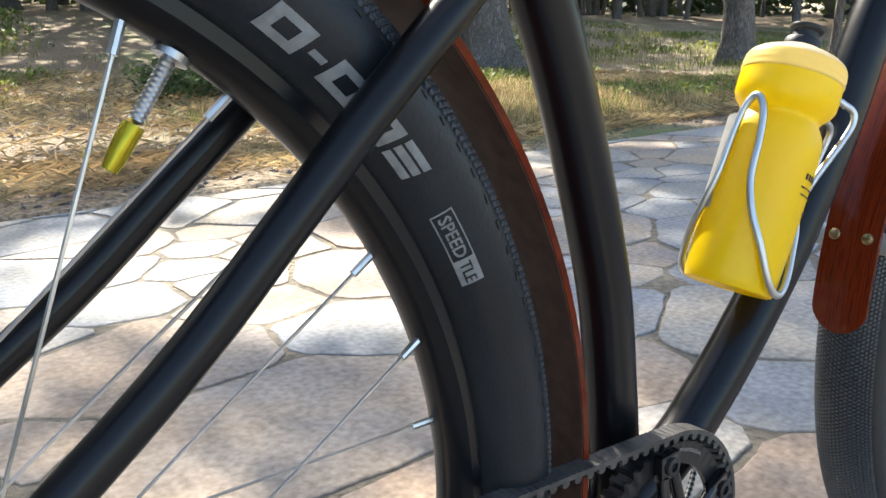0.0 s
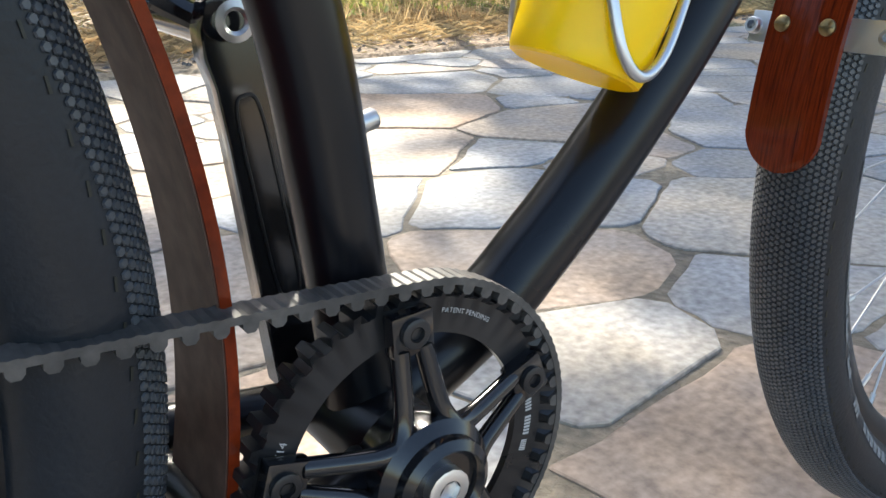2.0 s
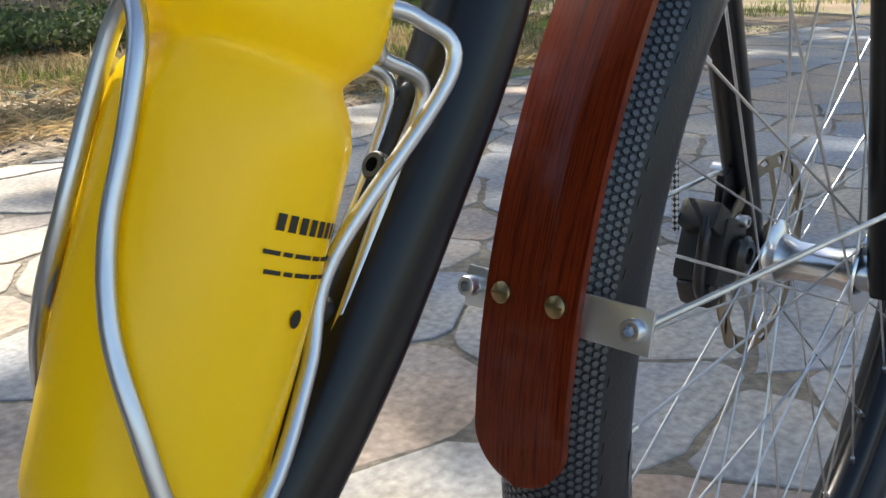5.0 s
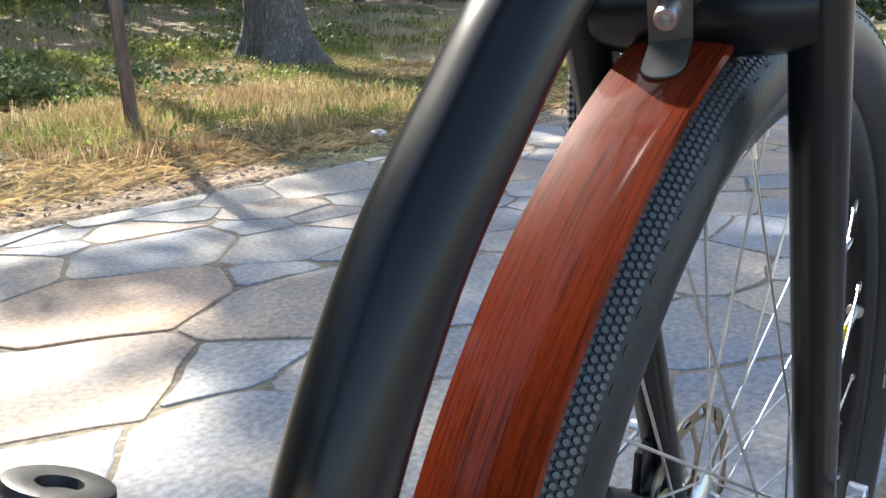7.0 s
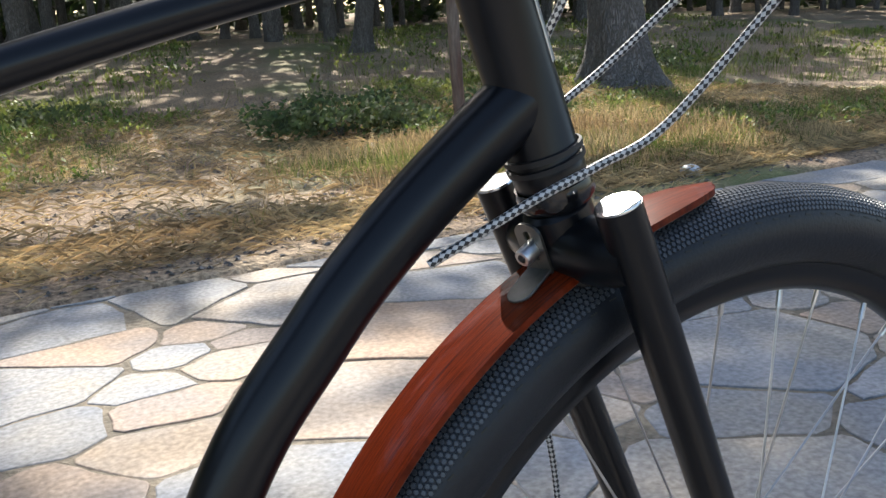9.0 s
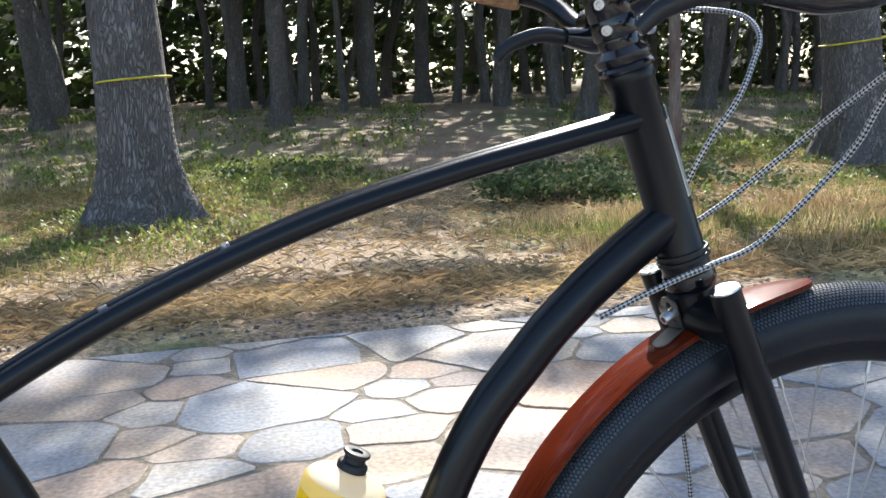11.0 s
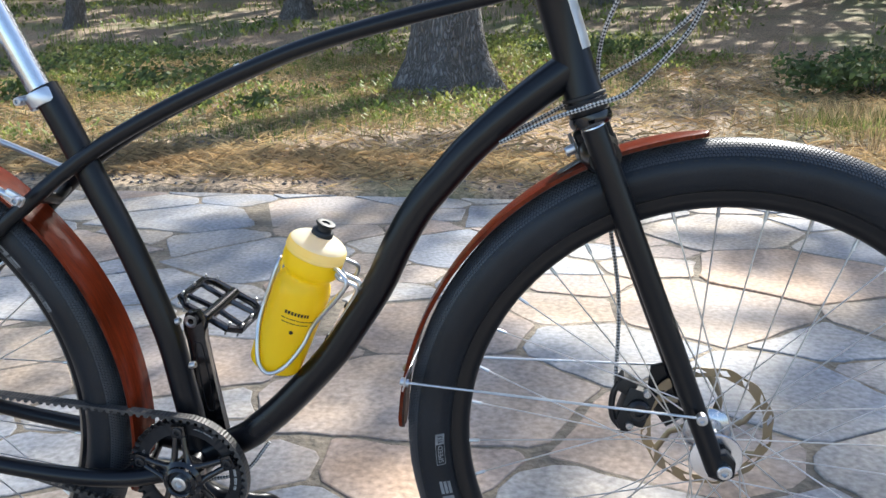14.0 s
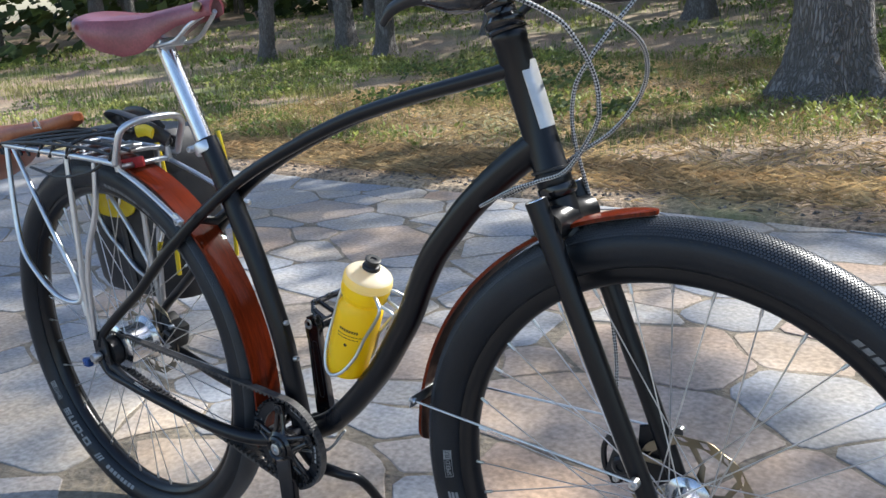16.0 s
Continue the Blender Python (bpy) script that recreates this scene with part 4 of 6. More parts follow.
for k in range(5):
    a = ARM0 - k * 2 * math.pi / 5
    u, v = Vector((math.cos(a), 0, math.sin(a))), Vector((-math.sin(a), 0, math.cos(a)))
    bm = bmesh.new()
    for s in (-1, 1):
        sweep(bm, spline([BB + u * 0.016 + v * s * 0.013 + Vector((0, -0.050, 0)), BB + u * 0.028 + v * s * 0.0085 + Vector((0, -0.047, 0)), BB + u * 0.054 + v * s * 0.0052 + Vector((0, -0.0415, 0))], 6),
              [0.0058, 0.0042, 0.004], 12)
    block(bm, (0.018, 0.0075, 0.019), Matrix.Translation(BB + u * 0.0605 + Vector((0, -0.0405, 0))) @ Matrix.Rotation(-a, 4, "Y"), 0.002)
    part("spider_arm", bm, GLOSS, cr, "polished black forked spider arm")
    bm = bmesh.new()
    bolt(bm, BB + u * 0.0615 + Vector((0, -0.0445, 0)), (0, -1, 0), 0.0062, 0.0022)
    part("ring_bolt", bm, ANOD, cr)
bm = lathe(bmesh.new(), [(0.0, 0.028), (0.021, 0.028), (0.0235, 0.038), (0.026, 0.045), (0.026, 0.053), (0.0215, 0.057), (0.021, 0.061), (0.0175, 0.0635), (0.0155, 0.062), (0.0145, 0.059), (0, 0.059)], axis(BB, (0, -1, 0)), 40)
part("spider_boss", bm, GLOSS, cr, "rounded glossy crank boss")
bm = bmesh.new()
bolt(bm, BB + Vector((0, -0.061, 0)), (0, -1, 0), 0.0095, 0.003)
part("crank_bolt", bm, STEEL, cr, "bright hexagon socket crank bolt")


SWUNG = Matrix.Translation(BB) @ Matrix.Rotation(radians(-6.5), 4, "Y") @ Matrix.Translation(-BB)


def crank(s, zdir):
    """A crank arm along zdir from the bottom bracket at the side s."""
    y0, y1 = (0.058, 0.072) if s > 0 else (-0.046, -0.066)
    bm = bmesh.new()
    grid = []
    n = 16
    for i in range(n + 1):
        h = -0.012 + i / n * 0.19
        w = 0.0175 - 0.0045 * min(1, max(0, h) / 0.12)
        if h > 0.145:
            w = 0.013 + 0.0025 * math.sin(min(1, (h - 0.145) / 0.018) * math.pi / 2)
        if i == n - 1:
            w *= 0.88
        if i in (0, n):
            w *= 0.5
        y = y0 + (y1 - y0) * max(0, h) / 0.17
        grid.append([BB + Vector((q * w, y - s * (0.0065 if abs(q) < 1 else 0.0035) * -1, zdir * h)) for q in (-1, -0.85, -0.5, 0, 0.5, 0.85, 1)])
    bm = sheet(grid, Vector((0, -s * 0.012, 0)))
    arm = part("crank_arm", turned(bm, SWUNG), GLOSS, cr, "black forged crank arm")
    bm = bmesh.new()
    c = BB + Vector((0, y1 + s * 0.006, zdir * 0.168))
    lathe(bm, [(0.0042, -0.001), (0.0085, -0.001), (0.0088, 0.001), (0.0058, 0.0014), (0.0042, 0.0002)], axis(c, (0, s, 0)), 20)
    part("pedal_insert", turned(bm, SWUNG), STEEL, cr)
    # outline of the long sunk panel on the inner face
    bm = bmesh.new()
    loop = []
    for k in range(40):
        q = 2 * math.pi * k / 40
        hh = 0.088 + 0.048 * (1 if math.sin(q) > 0 else -1) * abs(math.sin(q)) ** 0.35
        loop.append(BB + Vector((0.0062 * math.copysign(abs(math.cos(q)) ** 0.5, math.cos(q)), y0 + (y1 - y0) * hh / 0.17 - s * 0.0056, zdir * hh)))
    sweep(bm, loop, 0.0009, 6, closed=True)
    part("crank_groove", turned(bm, SWUNG), ANOD, arm, "raised edge of the sunk panel")
    return arm


crank(-1, -1)
crank(1, 1)
bm = bmesh.new()
lathe(bm, [(0.0042, -0.0005), (0.0085, -0.0005), (0.0088, 0.001), (0.0058, 0.0016), (0.0042, 0.0004)], axis(BB + Vector((0, 0.0585, 0.168)), (0, -1, 0)), 20)
part("pedal_axle_end", turned(bm, SWUNG), STEEL, cr, "bright hollow pedal axle end")


def pedal(c, s, tilt):
    """A platform pedal: cage frame, axle body, bars and pins."""
    p = thing("pedal", "", "")
    p.parent = bicycle
    p["label"] = "black platform pedal with steel pins"
    m = Matrix.Translation(c) @ pose(0, 0, 0, 0, tilt, 0)
    bm = bmesh.new()
    w, d, h = 0.046, 0.048, 0.0
    loop = [(-w, -d * 0.75), (-w * 0.7, -d), (w * 0.7, -d), (w, -d * 0.75), (w, d * 0.75), (w * 0.7, d), (-w * 0.7, d), (-w, d * 0.75)]
    sweep(bm, [m @ Vector((x, y, h)) for x, y in loop], 0.0058, 8, closed=True)
    part("pedal_cage", bm, GLOSS, p, "black openwork cage")
    bm = bmesh.new()
    rod(bm, m @ Vector((0, -s * 0.062, 0)), m @ Vector((0, s * 0.048, 0)), 0.0088, 16, 0.001)
    for y in (-0.018, 0.018):
        sweep(bm, [m @ Vector((-w, y * 1.3, 0)), m @ Vector((0, y, 0.001)), m @ Vector((w, y * 1.3, 0))], 0.0042, 8)
    part("pedal_body", bm, GLOSS, p)
    for x, y in loop + [(-w, 0), (w, 0)]:
        part("pin", rod(bmesh.new(), m @ Vector((x, y, -0.0105)), m @ Vector((x, y, 0.0105)), 0.0016, 6), STEEL, p)
    return p


pedal(BB + Vector((-0.013, 0.142, 0.160)), 1, 30)
pedal(BB + Vector((0.018, -0.145, -0.166)), -1, 4)
# belt
COG_R = 0.033
d = BB - HUB_R
D = math.hypot(d.x, d.z)
base_a = math.atan2(d.z, d.x)
off = math.acos((RING_R - COG_R) / D)
loopline = []
c_ring, c_cog = BB.copy(), HUB_R.copy()
c_ring.y = c_cog.y = RING_Y
up_a = base_a + (math.pi - off)
dn_a = base_a - (math.pi - off)
step = 0.0024
for k in range(int((2 * (math.pi - off) * RING_R) / step)):
    a = up_a - k * step / RING_R
    loopline.append((on_wheel(c_ring, RING_R, a), Vector((math.cos(a), 0, math.sin(a)))))
p, q = on_wheel(c_ring, RING_R, dn_a), on_wheel(c_cog, COG_R, dn_a)
nrm = Vector((math.cos(dn_a), 0, math.sin(dn_a)))
m_ = int((q - p).length / step)
loopline += [(p.lerp(q, k / m_), nrm) for k in range(m_)]
for k in range(int((2 * off) * COG_R / step)):
    a = dn_a - k * step / COG_R
    loopline.append((on_wheel(c_cog, COG_R, a), Vector((math.cos(a), 0, math.sin(a)))))
p, q = on_wheel(c_cog, COG_R, up_a), on_wheel(c_ring, RING_R, up_a)
nrm = Vector((math.cos(up_a), 0, math.sin(up_a)))
m_ = int((q - p).length / step)
loopline += [(p.lerp(q, k / m_), nrm) for k in range(m_)]
verts, faces = [], []
n = len(loopline)
for i, (p, nr) in enumerate(loopline):
    rib = 0.0005 * (i % 2)
    for y, h in ((-0.006, 0.0), (-0.006, 0.0028 + rib), (0.006, 0.0028 + rib), (0.006, 0.0)):
        verts.append(p + nr * h + Vector((0, y, 0)))
    j = (i + 1) % n
    for k in range(4):
        faces.append((4 * i + k, 4 * i + (k + 1) % 4, 4 * j + (k + 1) % 4, 4 * j + k))
belt = raw("belt", verts, faces, BELT, bicycle)
belt["label"] = "black ribbed carbon drive belt"
verts, faces = [], []
far, last = 0.0, 0.0
total = sum((loopline[(i + 1) % n][0] - loopline[i][0]).length for i in range(n))
pitch = total / round(total / 0.0102)
acc = 0.0
for i in range(n):
    p, nr = loopline[i]
    q = loopline[(i + 1) % n][0]
    seg = (q - p).length
    while acc < far + seg:
        at = p.lerp(q, (acc - far) / seg)
        tan = nr.cross(Vector((0, 1, 0)))
        base = len(verts)
        prof = [(-0.0029, 0.0004), (-0.0027, -0.0022), (-0.0014, -0.0038), (0.0014, -0.0038), (0.0027, -0.0022), (0.0029, 0.0004)]
        for y in (-0.0057, 0.0057):
            for u, h in prof:
                verts.append(at + tan * u + nr * h + Vector((0, y, 0)))
        for k in range(6):
            j = (k + 1) % 6
            faces.append((base + k, base + j, base + 6 + j, base + 6 + k))
        faces.append(tuple(base + k for k in range(6)))
        faces.append(tuple(base + 6 + k for k in range(6)))
        acc += pitch
    far += seg
raw("belt_teeth", verts, faces, BELT, belt)["label"] = "rounded belt teeth"
# rear cog and its cover
bm = lathe(bmesh.new(), [(0.014, 0.036), (COG_R - 0.004, 0.037), (COG_R - 0.0035, 0.052), (0.030, 0.056), (0.022, 0.058), (0.014, 0.058)], axis(HUB_R, (0, -1, 0)), 36, closed=True)
part("rear_cog", bm, ANOD, rear_wheel, "black rear belt cog")
bm = bmesh.new()
bolt(bm, HUB_R + Vector((0, -0.077, 0.0)), (0, -1, 0), 0.009, 0.008)
rod(bm, HUB_R + Vector((0, -0.062, 0)), HUB_R + Vector((0, -0.084, 0)), 0.005, 12)
part("rear_axle_nut", bm, STEEL, rear_wheel, "steel rear axle nut")
bm = bmesh.new()
block(bm, (0.02, 0.012, 0.016), Matrix.Translation((-0.020, -0.082, 0.374)), 0.003)
part("shift_bridge", bm, BLUE, rear_wheel, "small blue fitting at the rear axle")
bm = tube([(0.035, -0.066, 0.372), (0.075, -0.070, 0.360), (0.105, -0.070, 0.352)], [0.008, 0.0055, 0.004], 12)
part("shift_arm", bm, PLASTIC, rear_wheel, "black shifting arm by the rear cog")
bm = sweep(bmesh.new(), spline([(0.105, -0.070, 0.352), (0.2, -0.06, 0.322), (0.32, -0.045, 0.294), (0.43, -0.02, 0.283), (0.52, -0.012, 0.295), (0.56, 0.0, 0.335)], 12), 0.0024, 8, uv=True)
part("rear_cable", bm, CABLE, bicycle, "braided cable along the chain stay")
# words on the belt ring
for word, size, a0, r in (("PATENT PENDING", 0.0030, radians(76), 0.0640), ("46T", 0.0046, radians(172), 0.0610), ("0714", 0.0046, radians(160), 0.0610)):
    v, f = writing(word, size)
    part("ring_word", lay(bmesh.new(), v, f, lambda u, w_: on_wheel(BB, r + w_, a0 - u / 0.06, RING_Y - 0.00205)), MARK, ring, "fine pale lettering on the ring", smooth=False)
bm = bmesh.new()
for i, (a0, w_) in enumerate(((8, 9), (-3, 9), (-14, 5))):
    for k in range(6):
        p = [on_wheel(BB, r, radians(a0 - w_ * q / 6), RING_Y - 0.00205) for r, q in ((0.0615, k), (0.0615, k + 0.7), (0.0650, k + 0.7), (0.0650, k))]
        bm.faces.new([bm.verts.new(x) for x in p])
part("ring_mark", bm, MARK, ring, "pale maker's mark as plain bars", smooth=False)

# seat post, collar, saddle
bm = bmesh.new()
S0, S1 = Vector((0.329, 0, 0.776)), Vector((0.261, 0, 0.940))
rod(bm, S0, S1, 0.0142, 28, 0.001)
part("seat_post", bm, SILVER, bicycle, "polished silver seat post")
bm = lathe(bmesh.new(), [(0.0150, -0.002), (0.0205, -0.002), (0.0212, 0.0), (0.0212, 0.013), (0.0205, 0.015), (0.0150, 0.015)], axis(Vector((0.332, 0, 0.770)), S1 - S0), 32, closed=True)
rod(bm, (0.307, -0.016, 0.774), (0.307, 0.016, 0.774), 0.0055, 12, 0.001)
bolt(bm, Vector((0.307, -0.017, 0.774)), (0, -1, 0), 0.005, 0.004)
part("seat_collar", bm, SATIN, bicycle, "silver seat collar with clamp bolt")
saddle = thing("saddle", "", "")
saddle.parent = bicycle
saddle["label"] = "wine-red leather saddle with steel rails"
grid = []
for i in range(33):
    s = i / 32
    x = 0.112 + 0.290 * s
    w = float(np.interp(s, (0, 0.04, 0.15, 0.3, 0.45, 0.6, 0.8, 0.95, 1.0), (0.066, 0.076, 0.080, 0.068, 0.047, 0.031, 0.022, 0.019, 0.013)))
    z = 0.987 + float(np.interp(s, (0, 0.15, 0.45, 0.8, 1.0), (0.012, 0.006, 0.0, 0.008, 0.014)))
    drop = float(np.interp(s, (0, 0.08, 0.22, 0.38, 0.5, 0.62, 0.75, 0.9, 1.0), (0.020, 0.026, 0.042, 0.052, 0.046, 0.028, 0.018, 0.016, 0.014)))
    row = []
    for j in range(21):
        q = -1 + 2 * j / 20
        e = abs(q)
        if e < 0.6:
            y, dz = q / 0.6 * w * 0.86, -0.009 * (e / 0.6) ** 2.4
        else:
            k = (e - 0.6) / 0.4
            y, dz = math.copysign(w * (0.86 + 0.16 * math.sin(k * 1.7) - 0.16 * k * k * (1 - s)), q), -0.009 - drop * k ** 1.25
        row.append((x, y, z + dz))
    grid.append(row)
part("leather_top", sheet(grid, lambda i, j: Vector((0, -0.0025 if j > 10 else 0.0025, -0.0035))), LEATHER, saddle, "wine-red moulded leather")
for s in (-1, 1):
    bm = sweep(bmesh.new(), spline([(0.138, s * 0.060, 0.973), (0.16, s * 0.040, 0.945), (0.22, s * 0.024, 0.938), (0.31, s * 0.022, 0.940), (0.355, s * 0.018, 0.963), (0.39, s * 0.006, 0.980)], 8), 0.0035, 10)
    part("saddle_rail", bm, STEEL, saddle, "bright bent steel rail")
bm = bmesh.new()
block(bm, (0.05, 0.05, 0.014), Matrix.Translation((0.262, 0, 0.941)), 0.004)
rod(bm, (0.262, -0.03, 0.941), (0.262, 0.03, 0.941), 0.006, 12, 0.001)
part("saddle_clamp", bm, SATIN, saddle)
for p, d in (((0.132, -0.0795, 0.978), (-0.3, -1, 0.1)), ((0.130, 0.0795, 0.978), (-0.3, 1, 0.1)), ((0.385, -0.0225, 0.988), (0.3, -1, 0.3)), ((0.392, 0.022, 0.991), (0.3, 1, 0.3))):
    bm = lathe(bmesh.new(), [(0, -0.002), (0.0078, -0.002), (0.0078, 0.0008), (0.005, 0.0025), (0, 0.003)], axis(p, d), 16)
    part("rivet", bm, BRASS, saddle, "round saddle rivet")
# kickstand
bm = tube([(0.44, 0.01, 0.275), (0.47, 0.012, 0.245), (0.515, 0.02, 0.236), (0.545, 0.05, 0.205), (0.565, 0.12, 0.05), (0.570, 0.135, 0.004)], [0.011, 0.011, 0.009, 0.008, 0.008, 0.009], 14)
part("kickstand", bm, BLACK, bicycle, "black bent kickstand leg")

# rear rack
rack = thing("rear_rack", "", "")
rack.parent = bicycle
rack["label"] = "silver tubular rear rack on the stays"


def rack_rod(points, r=0.005, name="rack_rod"):
    return part(name, tube(points, r, 12, 6), SATIN, rack)


for s in (-1, 1):
    y = s * 0.062
    rack_rod([(-0.202, y * 0.8, 0.779), (-0.195, y, 0.778), (-0.10, y, 0.772), (0.04, y, 0.764), (0.13, y, 0.757), (0.162, y, 0.754)], 0.0055, "side_rail")
    rack_rod([(0.014, y, 0.762), (0.012, y * 1.1, 0.66), (0.004, s * 0.074, 0.50), (0.006, s * 0.076, 0.424)], 0.0052, "rack_leg")
    rack_rod([(0.100, y, 0.755), (0.082, y * 1.08, 0.67), (0.036, s * 0.075, 0.57), (0.012, s * 0.076, 0.424)], 0.0052, "rack_leg")
    rack_rod([(-0.192, y, 0.774), (-0.182, y * 1.25, 0.66), (-0.165, y * 1.4, 0.585), (-0.120, y * 1.45, 0.537), (-0.070, y * 1.4, 0.500), (-0.020, y * 1.3, 0.492), (0.002, y * 1.22, 0.510), (0.006, y * 1.2, 0.56)], 0.0050, "side_hoop")
    rack_rod([(-0.168, y, 0.772), (-0.095, y * 1.12, 0.66), (-0.020, y * 1.2, 0.545), (0.002, s * 0.077, 0.47)], 0.0045, "side_brace")
    rack_rod([(0.150, s * 0.050, 0.742), (0.22, s * 0.056, 0.715), (0.314, s * 0.066, 0.671)], 0.0042, "front_strut")
    bm = bmesh.new()
    block(bm, (0.024, 0.006, 0.014), Matrix.Translation((0.315, s * 0.066, 0.671)) @ pose(0, 0, 0, 0, 32, 0), 0.003)
    bolt(bm, Vector((0.320, s * 0.070, 0.669)), (0, s, 0), 0.0055, 0.005)
    part("strut_clamp", bm, SATIN, rack)
    bm = rod(bmesh.new(), (0.150, s * 0.050, 0.738), (0.150, s * 0.050, 0.765), 0.006, 12, 0.001)
    part("clamp_sleeve", bm, SATIN, rack)
rack_rod([(0.162, -0.062, 0.754), (0.172, -0.062, 0.775), (0.190, -0.060, 0.807), (0.200, -0.040, 0.820), (0.203, 0.0, 0.823), (0.200, 0.040, 0.820), (0.190, 0.060, 0.807), (0.172, 0.062, 0.775), (0.162, 0.062, 0.754)], 0.0058, "front_hoop")
for x in (-0.195, -0.135, -0.07, -0.005, 0.06, 0.115):
    rack_rod([(x, -0.062, 0.767 - 0.05 * x), (x, 0, 0.770 - 0.05 * x), (x, 0.062, 0.767 - 0.05 * x)], 0.0042, "cross_bar")
rack_rod([(-0.195, 0.0, 0.782), (-0.06, 0.0, 0.778), (0.115, 0.0, 0.766)], 0.0042, "centre_bar")
rack_rod([(0.150, -0.055, 0.745), (0.150, 0, 0.745), (0.150, 0.055, 0.745)], 0.005, "front_cross_bar")


# ---- things on the bicycle ----
BOT = axis((0.579, 0, 0.4466), (0.411, 0, 0.9116))
BOT = BOT @ Matrix.Rotation(math.atan2((BOT.to_3x3().inverted() @ Vector((0, -1, 0))).y, (BOT.to_3x3().inverted() @ Vector((0, -1, 0))).x), 4, "Z")
bottle = thing("water_bottle", "yellow squeeze water bottle with cloudy cap, in the wire cage", "bottle")
body = [(0, 0.003), (0.022, 0.002), (0.0285, 0.0), (0.0308, 0.0010), (0.0318, 0.0035), (0.0324, 0.010), (0.0336, 0.050), (0.0340, 0.104), (0.0336, 0.112), (0.0314, 0.1190), (0.0288, 0.1235), (0.0274, 0.1260),
        (0.0274, 0.1280), (0.0292, 0.1305), (0.0332, 0.1345), (0.0353, 0.139), (0.0357, 0.147), (0.0354, 0.157)]
part("bottle_body", lathe(bmesh.new(), body, BOT, 48), YELLOW, bottle, "bright yellow soft plastic body")
skirt = [(0.0354, 0.1555), (0.0360, 0.1562), (0.0362, 0.1572), (0.0359, 0.1582), (0.0358, 0.1606), (0.0361, 0.1615), (0.0358, 0.1624), (0.0356, 0.1650), (0.0351, 0.1672), (0.0340, 0.1690)]
part("cap_skirt", lathe(bmesh.new(), skirt, BOT, 48), CLOUDY_YELLOW, bottle, "yellowish ribbed skirt of the cap")
capp = [(0.0340, 0.1690), (0.0336, 0.1697), (0.0322, 0.1711), (0.0294, 0.1732), (0.024, 0.1757), (0.0185, 0.1778), (0.0160, 0.1790), (0.0145, 0.1797), (0.0130, 0.1802), (0, 0.1806)]
part("bottle_cap", lathe(bmesh.new(), capp, BOT, 48), CLOUDY, bottle, "cloudy translucent screw cap")
spout = [(0.0128, 0.1790), (0.0130, 0.1805), (0.0128, 0.1850), (0.0118, 0.1862), (0.0094, 0.1870), (0.0090, 0.1890), (0.0094, 0.1918), (0.0112, 0.1930), (0.0118, 0.1945), (0.0114, 0.1960), (0.0098, 0.1966), (0.005, 0.1960), (0.0045, 0.194), (0, 0.194)]
part("spout", lathe(bmesh.new(), spout, BOT, 32), PLASTIC, bottle, "black push-pull spout")


def on_bottle(u, h):
    a = u / 0.0338
    return BOT @ Vector((0.0343 * math.cos(a), 0.0343 * math.sin(a), h))


bm = bmesh.new()
MID = 0.0115 * (1 if on_bottle(0.02, 0.05).x > on_bottle(0.0, 0.05).x else -1)
x = MID - 0.0150
for w in (0.0026, 0.0026, 0.0028, 0.0026, 0.0028, 0.0026, 0.0024, 0.0022):
    bm.faces.new([bm.verts.new(on_bottle(*p)) for p in ((x, 0.0858), (x + w, 0.0858), (x + w, 0.0902), (x, 0.0902))])
    x += w + 0.0012
for h, wide in ((0.0795, 0.034), (0.0745, 0.031)):
    x = MID - wide / 2
    k = 0
    while x < MID + wide / 2:
        w = (0.0052, 0.0031, 0.0066, 0.0042)[k % 4]
        bm.faces.new([bm.verts.new(on_bottle(*p)) for p in ((x, h), (x + w, h), (x + w, h + 0.0012), (x, h + 0.0012))])
        x += w + 0.001
        k += 1
bm.faces.new([bm.verts.new(on_bottle(MID + 0.0026 * math.cos(a), 0.0635 + 0.0026 * math.sin(a))) for a in (2 * math.pi * k / 14 for k in range(14))])
part("bottle_print", bm, INK, bottle, "small dark print as plain bars and a dot", smooth=False)
bm = bmesh.new()
for k in range(6):
    a0, a1 = math.pi + 0.45 + 0.12 * k, math.pi + 0.45 + 0.12 * (k + 1)
    bm.faces.new([bm.verts.new(on_bottle(a * 0.0338, h)) for a, h in ((a0, 0.05), (a1, 0.05), (a1, 0.12), (a0, 0.12))])
part("bottle_label", bm, BADGE, bottle, "white label on the far side", smooth=False)
cage = thing("bottle_cage", "", "")
cage.parent = bicycle
cage["label"] = "bent steel wire bottle cage"
SIDE = 1 if on_bottle(0.02, 0.05).x > on_bottle(0.0, 0.05).x else -1


def round_bottle(deg, h, r=0.0366):
    """A point by the bottle: deg from its right flank towards the front, h along it."""
    a = SIDE * radians(deg)
    return BOT @ Vector((r * math.cos(a), r * math.sin(a), h))


CG = [(0.672, -0.010, 0.560), (0.667, -0.014, 0.574), (0.678, -0.022, 0.571), (0.684, -0.028, 0.555)]
CG += [tuple(round_bottle(*q)) for q in ((60, 0.080), (50, 0.048), (30, 0.018), (6, 0.004), (-18, 0.010), (-40, 0.032), (-59, 0.053), (-70, 0.075), (-73, 0.100), (-78, 0.121), (-86, 0.131))]
part("cage_wire", tube(CG + mirrored(CG)[::-1], 0.0026, 12, 10), SATIN, cage, "satin steel wire loop")
bm = tube([(0.672, -0.010, 0.560), (0.692, -0.008, 0.548), (0.680, -0.006, 0.524), (0.650, -0.006, 0.478), (0.628, -0.006, 0.452)], 0.0026, 10)
